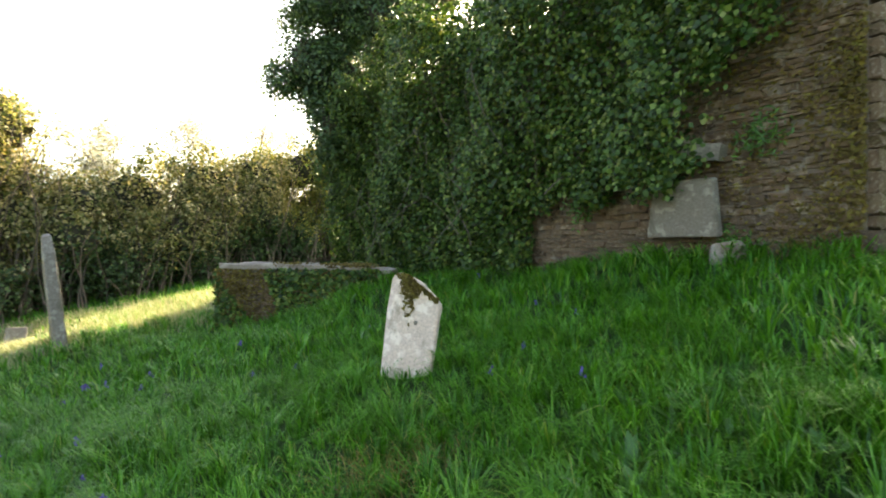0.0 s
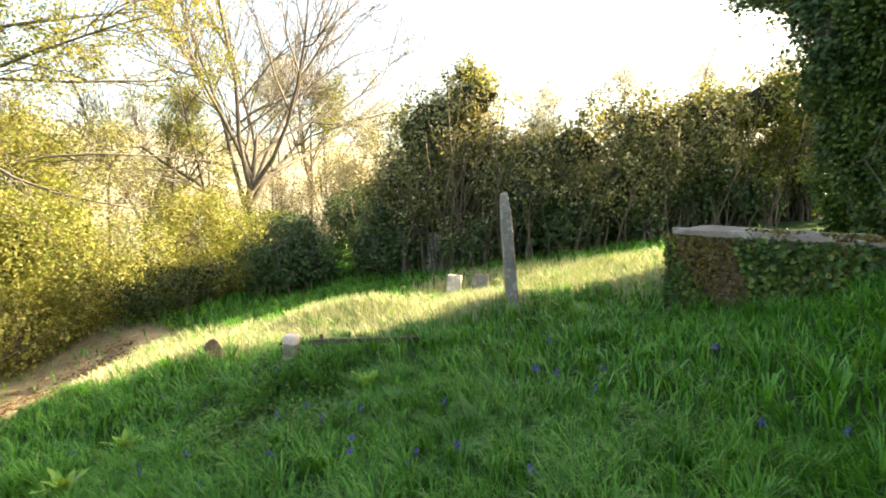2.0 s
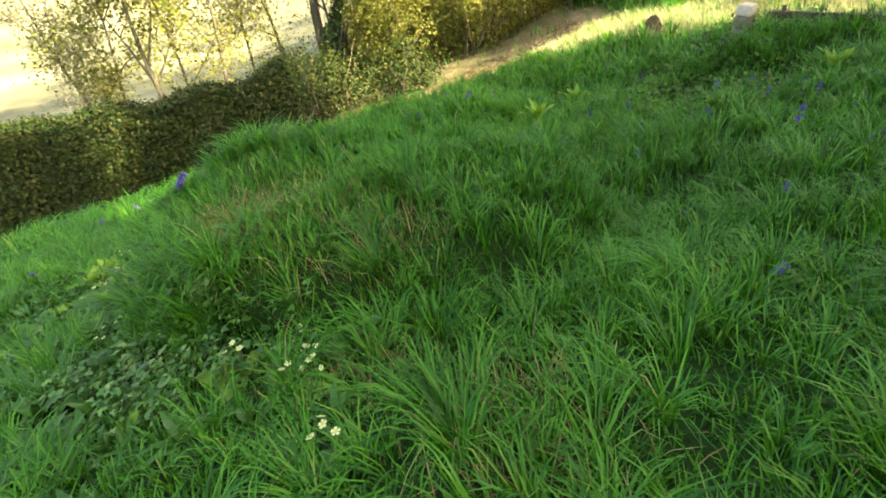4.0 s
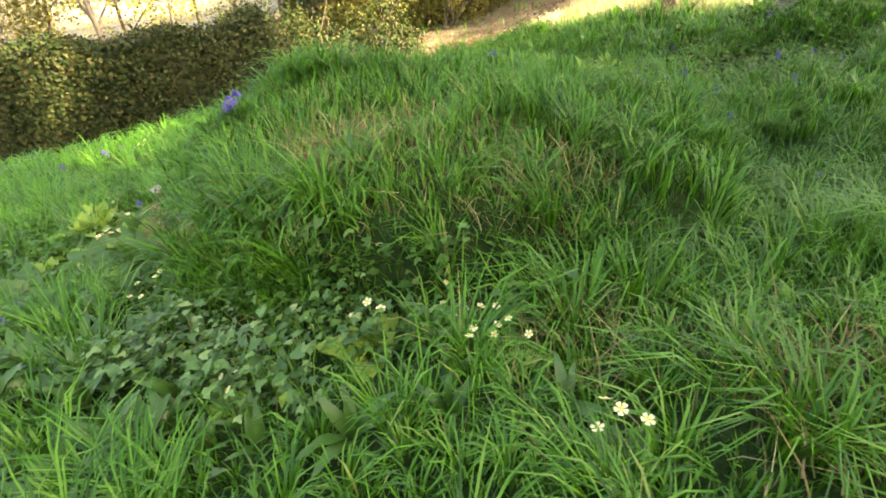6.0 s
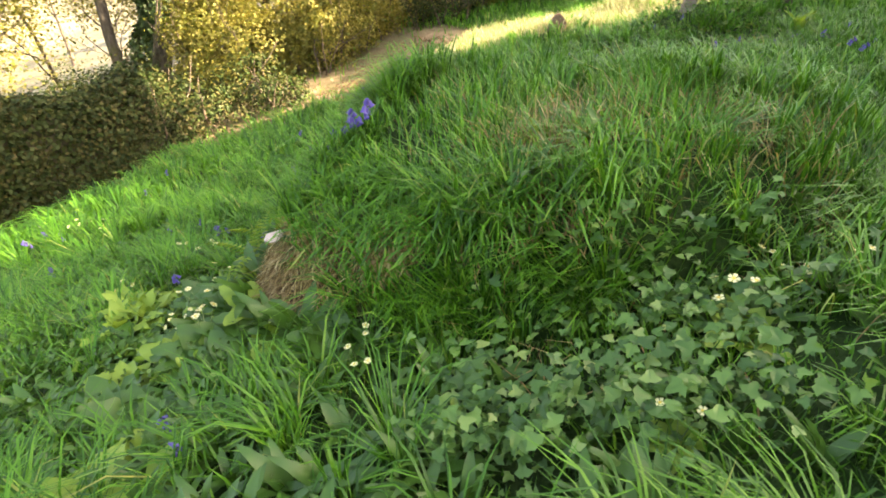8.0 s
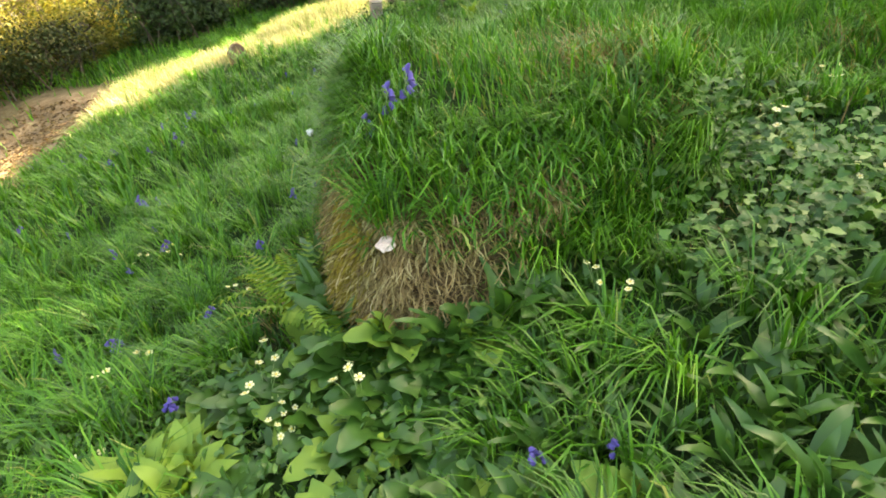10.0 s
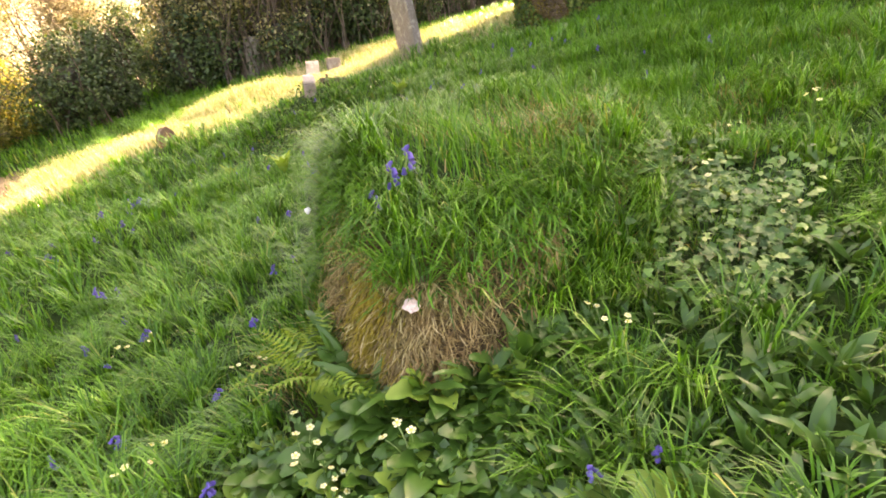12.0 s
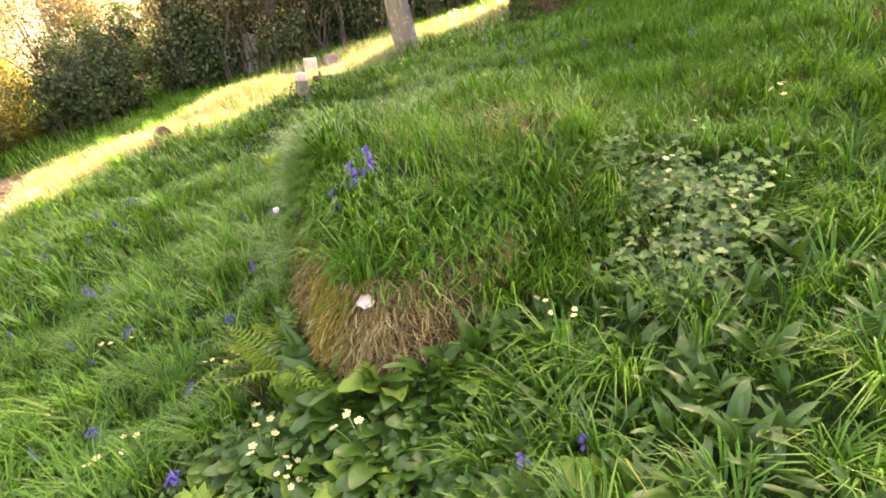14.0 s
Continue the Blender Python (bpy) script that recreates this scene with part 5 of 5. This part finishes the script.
def rosette(name, seed, count, length, width, material, label, category, rise=60, bend=80, flowers=0):
    """Leaves in a rosette, with flowers on thin stalks."""
    rand = random.Random(seed)
    root = thing(name, Matrix(), label, category)
    shapes = [leaf_blade(length * k, width * k, radians(rise * r), radians(bend * b)) for k, r, b in ((0.75, 1.2, 0.7), (0.9, 1.0, 1.1), (1.0, 1.1, 0.9), (1.1, 0.85, 1.2))]
    for me in shapes:
        me.materials.append(material)
    for i in range(count):
        ob = part("leaf", rand.choice(shapes), material, root)
        ob.matrix_basis = pose(0, 0, -0.01, rand.uniform(-12, 12), rand.uniform(-14, 12), 360 * i / count * 2.4 + rand.uniform(-20, 20))
    if flowers:
        v, f = flower_mesh(0.016)
        me = mesh_of("flower", v, f, PETAL_CREAM)
        ev, ef = [], []
        for k in range(6):
            ev.append((0.005 * math.cos(k * 1.047), 0.005 * math.sin(k * 1.047), 0.003))
        eye = mesh_of("eye", ev, [tuple(range(6))], YOLK)
        for i in range(flowers):
            p = Vector((rand.gauss(0, 0.045), rand.gauss(0, 0.045), rand.uniform(0.13, 0.19)))
            part("stalk", tubes("stalk", [[(Vector((0, 0, 0)), 0.002), (p * 0.6 + Vector((0, 0, 0.02)), 0.0018), (p, 0.0015)]], STEM, 3), STEM, root)
            fl = part("flower", me, PETAL_CREAM, root, "pale yellow five-petalled flower")
            fl.matrix_basis = pose(*p, rand.uniform(-45, 30), rand.uniform(-45, 30), rand.uniform(0, 360))
            part("eye", eye, YOLK, fl)
    return root


def bluebell(seed):
    rand = random.Random(seed)
    root = thing("bluebell", Matrix(), "violet-blue bluebell nodding on a thin stem in grass", "flower", "bluebells")
    h = rand.uniform(0.2, 0.28)
    way = Vector((rand.gauss(0, 0.3), rand.gauss(0, 0.3), 1))
    stem = [(Vector((0, 0, 0)), 0.003), (way * h * 0.5, 0.0028), (way * h * 0.85, 0.0024), (way * h + Vector((0.03, 0, -0.01)), 0.0018)]
    part("stem", tubes("stem", [stem], STEM, 4), STEM, root)
    verts, faces = [], []
    for j, (z, r) in enumerate(((0, 0.003), (-0.008, 0.0085), (-0.02, 0.009), (-0.028, 0.014))):
        verts += [(r * math.cos(k * math.pi / 3), r * math.sin(k * math.pi / 3), z) for k in range(6)]
        if j:
            faces += [((j - 1) * 6 + k, (j - 1) * 6 + (k + 1) % 6, j * 6 + (k + 1) % 6, j * 6 + k) for k in range(6)]
    me = mesh_of("bell", verts, faces, PETAL_BLUE, True)
    for i in range(7):
        k = 0.66 + 0.34 * i / 6
        p = way * h * k + Vector((rand.gauss(0, 0.014), rand.gauss(0, 0.014), 0))
        b = part("bell", me, PETAL_BLUE, root)
        b.matrix_basis = pose(*p, rand.uniform(-35, 35), rand.uniform(-35, 35), rand.uniform(0, 360)) @ Matrix.Scale(1.25, 4)
    return root


def fern(seed):
    rand = random.Random(seed)
    root = thing("fern", Matrix(), "yellow-green fern tuft at the mound's foot", "fern")
    for i in range(7):
        verts, faces = [], []
        ln = rand.uniform(0.24, 0.36)
        for k in range(15):
            t = k / 14
            x, z = ln * t, ln * (0.6 * t - 0.55 * t * t)
            w = 0.075 * (1 - t) ** 0.8 * min(1, 0.5 + 4 * t)
            for sgn in (-1, 1):
                b = len(verts)
                verts += [(x - 0.006, 0, z), (x + 0.006, 0, z), (x + 0.018, sgn * w, z - 0.01), (x + 0.005, sgn * w * 0.6, z + 0.004)]
                faces.append((b, b + 1, b + 2, b + 3) if sgn > 0 else (b + 3, b + 2, b + 1, b))
        fr = part("frond", mesh_of("frond", verts, faces, FERN), FERN, root)
        fr.matrix_basis = pose(0, 0, 0, rand.uniform(-20, 20), rand.uniform(-25, 5), rand.uniform(100, 330))
    return root


def plant(ob, x, y, turn=0.0, scale=1.0, lift=0.0):
    ob.matrix_basis = pose(x, y, land_at(x, y) + lift, 0, 0, turn) @ Matrix.Scale(scale, 4)


def copies(models, places, seed, low=0.8, high=1.25, lift=0.0):
    """The first places take the models, the others copies of them."""
    rand = random.Random(seed)
    for i, (x, y) in enumerate(places):
        turn, scale = rand.uniform(0, 360), rand.uniform(low, high)
        if i < len(models):
            plant(models[i], x, y, turn, scale, lift)
        else:
            src = models[i % len(models)]
            ob = copy_thing(src, Matrix())
            ob.matrix_basis = pose(x, y, land_at(x, y) + lift, 0, 0, turn) @ Matrix.Scale(scale, 4)


def spread(rand, n, x0, x1, y0, y1):
    return [(rand.uniform(x0, x1), rand.uniform(y0, y1)) for _ in range(n)]


rand = random.Random(31)
bells = [(-8.0, 1.5), (-7.9, 1.3), (-8.15, 1.55), (-7.8, 0.95), (-7.6, 0.9), (-7.9, 0.8), (-3.3, -1.85), (-4.95, -1.88), (-6.2, -0.75), (-6.3, -0.9),
         (-5.5, -0.2), (-5.4, 0.0), (-5.3, -1.3), (-5.7, -1.5), (-5.9, -1.7), (-6.1, -1.9), (-3.25, -2.2), (-7.1, -2.9), (-7.2, -3.0), (-7.3, -2.95), (-7.0, -3.05), (-11.1, 1.2), (-10.9, 1.3), (-3.45, -1.9)]
bells += [(-9.64, 1.26), (-8.1, 1.44), (-10.02, 1.18), (-8.65, 0.77), (-6.88, 2.38), (-6.36, 2.79), (-5.42, 2.93), (-5.61, 4.17), (-6.18, 4.31), (-5.24, 4.96), (-5.36, 5.0), (-5.6, 4.16), (-5.78, 2.16), (-5.48, 2.28), (-6.23, 2.09), (-2.86, 6.92), (-3.54, 6.18), (-0.97, 6.55), (0.51, 8.51), (0.97, 5.73), (-5.71, 4.55), (-5.33, 5.06), (-4.63, 6.8), (-4.2, 5.91), (0.94, 3.3), (1.29, 4.91)]
bells += spread(rand, 30, -9, -4.6, 1.5, 4.5) + spread(rand, 20, -9, -5, -4, 1) + spread(rand, 22, -5, 1.5, 2.5, 6.5)
models = [bluebell(k) for k in range(4)]
copies(models, bells, 1, 0.5, 0.74, 0.05)
for x, y, k in ((-4.34, -0.96, 0.95), (-4.29, -0.9, 1.0), (-4.4, -1.02, 0.8)):
    ob = copy_thing(models[0], Matrix())
    plant(ob, x, y, 40 * x * y, k)
prims = [(-4.77, -1.6), (-4.4, -1.9), (-4.55, -1.75), (-6.1, -0.7), (-6.2, -0.85), (-2.83, 0.23), (-2.45, 0.4), (-2.75, -0.05), (-2.55, 0.3), (-5.0, -2.15), (-4.45, -1.8), (-3.4, -1.2), (-7.1, -2.75), (-6.8, -2.5), (-7.4, -2.6), (-2.5, -0.6), (-4.1, -1.75), (-5.2, -1.1), (-1.6, -0.2), (-2.0, 0.6), (-5.35, -1.75)]
copies([rosette("primrose", k, 9, 0.13, 0.055, PALE if k == 0 else BROAD, "primrose plant with wrinkled leaves and pale yellow flowers", "flower", 45, 60, 3 + k) for k in range(3)], prims, 2)
docks = [(-3.62, -1.28), (-3.55, -1.2), (-3.7, -1.36), (-3.5, -1.33), (-3.6, -1.42), (-3.45, -1.18), (-3.68, -1.22), (-3.4, -1.28), (-3.75, -1.45), (-3.75, -1.6), (-4.15, -1.68), (-3.55, -1.35), (-3.35, -1.5), (-4.85, -1.75)] + spread(rand, 80, -3.5, -1.7, -2.35, -0.7) + spread(rand, 40, -4.5, -2.6, -2.6, -1.6) + spread(rand, 25, -3.5, -2.25, -2.3, -1.15) + spread(rand, 22, -3.0, -1.9, -1.4, 0.6) + spread(rand, 10, -3.6, -2.2, -1.2, 0.2) + spread(rand, 12, -0.6, 1.6, 2.0, 3.6) + spread(rand, 26, 0.8, 2.2, 1.5, 3.2) + spread(rand, 14, -6.5, -4.2, -2.9, -1.6)
dock_models = [rosette("dock_plant", 10 + k, 7, 0.25, 0.05, BROAD, "broad-leaved dock plant with long glossy leaves", "plant", 76, 58) for k in range(4)]
copies(dock_models, docks, 3, 0.45, 0.92)
copies([rosette("primrose_clump", 20, 16, 0.22, 0.075, PALE, "large pale green leafy clump beside the mound", "plant", 68, 60)], [(-4.68, -2.06), (-4.6, -2.16), (-4.8, -2.13)], 4, 1.15, 1.25)
copies([rosette("spurge_clump", 21, 14, 0.2, 0.05, PALE, "bright yellow-green leafy clump in the grass", "plant", 70, 40)], [(-7.8, 2.95), (-5.9, 5.0), (-6.6, 2.2)], 5, 1.2, 1.5, 0.1)
copies([fern(k) for k in range(3)], [(-4.7, -1.25), (-4.82, -1.12), (-4.56, -1.4), (-4.66, -1.38)], 6, 1.0, 1.35, 0.16)
foot_models = [rosette("round_leaved_plant", 40 + k, 8, 0.16, 0.085, PALE if k == 2 else BROAD, "low plant with rounded fresh green leaves", "plant", 48, 50) for k in range(4)]
copies(foot_models, [(-3.9, -1.5), (-4.0, -1.55), (-4.18, -1.64), (-3.78, -1.5), (-4.35, -1.68), (-3.95, -1.7), (-4.1, -1.85), (-4.25, -1.6), (-4.05, -1.62), (-3.85, -1.58), (-4.4, -1.78), (-4.6, -1.75), (-2.85, 0.15), (-2.6, 0.35), (-2.7, -0.1), (-4.1, -1.5), (-4.2, -1.53), (-4.0, -1.5), (-3.88, -1.46), (-4.3, -1.56), (-4.05, -1.57), (-4.5, -1.62), (-4.15, -1.6), (-3.7, -1.5), (-3.6, -1.42)] + spread(rand, 26, -4.8, -3.2, -2.3, -1.6) + [(-4.0, -1.47), (-3.88, -1.42), (-4.08, -1.52), (-3.95, -1.55), (-4.3, -1.5), (-3.8, -1.36), (-4.2, -1.56), (-4.45, -1.45)] * 2 + spread(rand, 16, -4.5, -3.75, -1.75, -1.5), 7, 1.0, 1.6)


# big leaves that hide the foot of the mound's nose
edge = mound_rim(np.radians(np.linspace(-122, -62, 17)), 1.06)[0]
for i, (x, y) in enumerate(edge):
    ob = copy_thing(foot_models[i % 4] if i % 3 else dock_models[i % 4], Matrix())
    plant(ob, x + rand.gauss(0, 0.03), y + rand.gauss(0, 0.03), rand.uniform(0, 360), rand.uniform(1.25, 1.6) if i % 3 else rand.uniform(1.0, 1.2), 0.05)


def dandelion():
    root = thing("dandelion_clock", pose(-4.88, -0.72, land_at(-4.88, -0.72)), "white dandelion seed head on a tall stalk", "flower")
    high = -0.12 - land_at(-4.88, -0.72)
    part("stalk", tubes("stalk", [[(Vector((0, 0, 0)), 0.004), (Vector((0.02, 0, high * 0.6)), 0.003), (Vector((0.01, 0, high)), 0.0025)]], STEM, 4), STEM, root)
    bm = bmesh.new()
    bmesh.ops.create_icosphere(bm, subdivisions=2, radius=0.017, matrix=Matrix.Translation((0.01, 0, high + 0.01)))
    for v in bm.verts:
        v.co += Vector(noise.noise_vector(v.co * 90)) * 0.006
    part("seed_head", bm, DOWN, root)


dandelion()


def path_litter():
    """Dead leaves on the path and under the shrubs."""
    root = thing("leaf_litter", Matrix(), "dead brown leaves lying on the path", "leaf litter", kind="stuff")
    n = 9000
    y = rng.uniform(-9, 5, n)
    x = path_line(y) + rng.normal(-0.8, 1.1, n)
    pos = np.c_[x, y, land(x, y) + 0.012]
    part("litter", leaves("litter", pos, np.tile([0, 0, 3.0], (n, 1)), np.full(n, 0.07), LITTER, 0.7, 0.3, 0.0), LITTER, root)


path_litter()


def mound_moss():
    root = thing("mound_moss", Matrix(), "yellow-green moss cushion on the mound's worn end", "moss")
    n = 1300
    edge, way = mound_rim(np.radians(rng.normal(-104, 4.0, n)), rng.uniform(0.93, 1.06, n))
    part("cushion", hanging("cushion", np.c_[edge, land(edge[:, 0], edge[:, 1]) + rng.uniform(0.02, 0.07, n)], way, rng.uniform(0.02, 0.09, n), rng.uniform(0.03, 0.08, n), 0.005, GOLDEN_MOSS, 0.6), GOLDEN_MOSS, root)


mound_moss()


def bramble():
    """The low patch of small dull leaves beside the mound."""
    root = thing("bramble_patch", Matrix(), "low tangle of small dull bramble and ivy leaves", "bramble", kind="stuff")
    # lobed leaves at all heights, the shoots in loose drifts
    drift = np.c_[rng.normal(-2.95, 0.26, 46), rng.normal(-0.5, 0.36, 46)]
    xy = drift[rng.integers(0, 46, 2100)] + rng.normal(0, 0.08, (2100, 2))
    xy = xy[mound(xy[:, 0], xy[:, 1]) < 0.6]
    m = len(xy)
    high = rng.uniform(0.02, 0.24, m)
    pos = np.c_[xy, land(xy[:, 0], xy[:, 1]) + high]
    part("foliage", lobed("foliage", pos, np.tile([-0.1, -0.35, 1.0], (m, 1)), rng.uniform(0.014, 0.036, m) * (0.7 + 2 * high), BRAMBLE), BRAMBLE, root)
    n = 2600
    x, y = rng.normal(-6.9, 0.7, n), rng.normal(4.0, 0.5, n)
    pos = np.c_[x, y, land(x, y) + rng.uniform(0.02, 0.22, n)]
    part("foliage", leaves("foliage", pos, np.tile([0, 0, 1.0], (n, 1)), np.full(n, 0.05), IVY, 0.7, 0.2, 0.1), BRAMBLE, root)
    n = 3600
    x, y = rng.uniform(-6.5, -3.5, n), rng.uniform(-2.8, -1.5, n)
    pos = np.c_[x, y, land(x, y) + rng.uniform(0.02, 0.14, n)]
    part("foliage", leaves("foliage", pos, np.tile([-0.2, -0.5, 0.8], (n, 1)), np.full(n, 0.042), BROAD, 0.6, 0.35, 0.1), BROAD, root)


bramble()
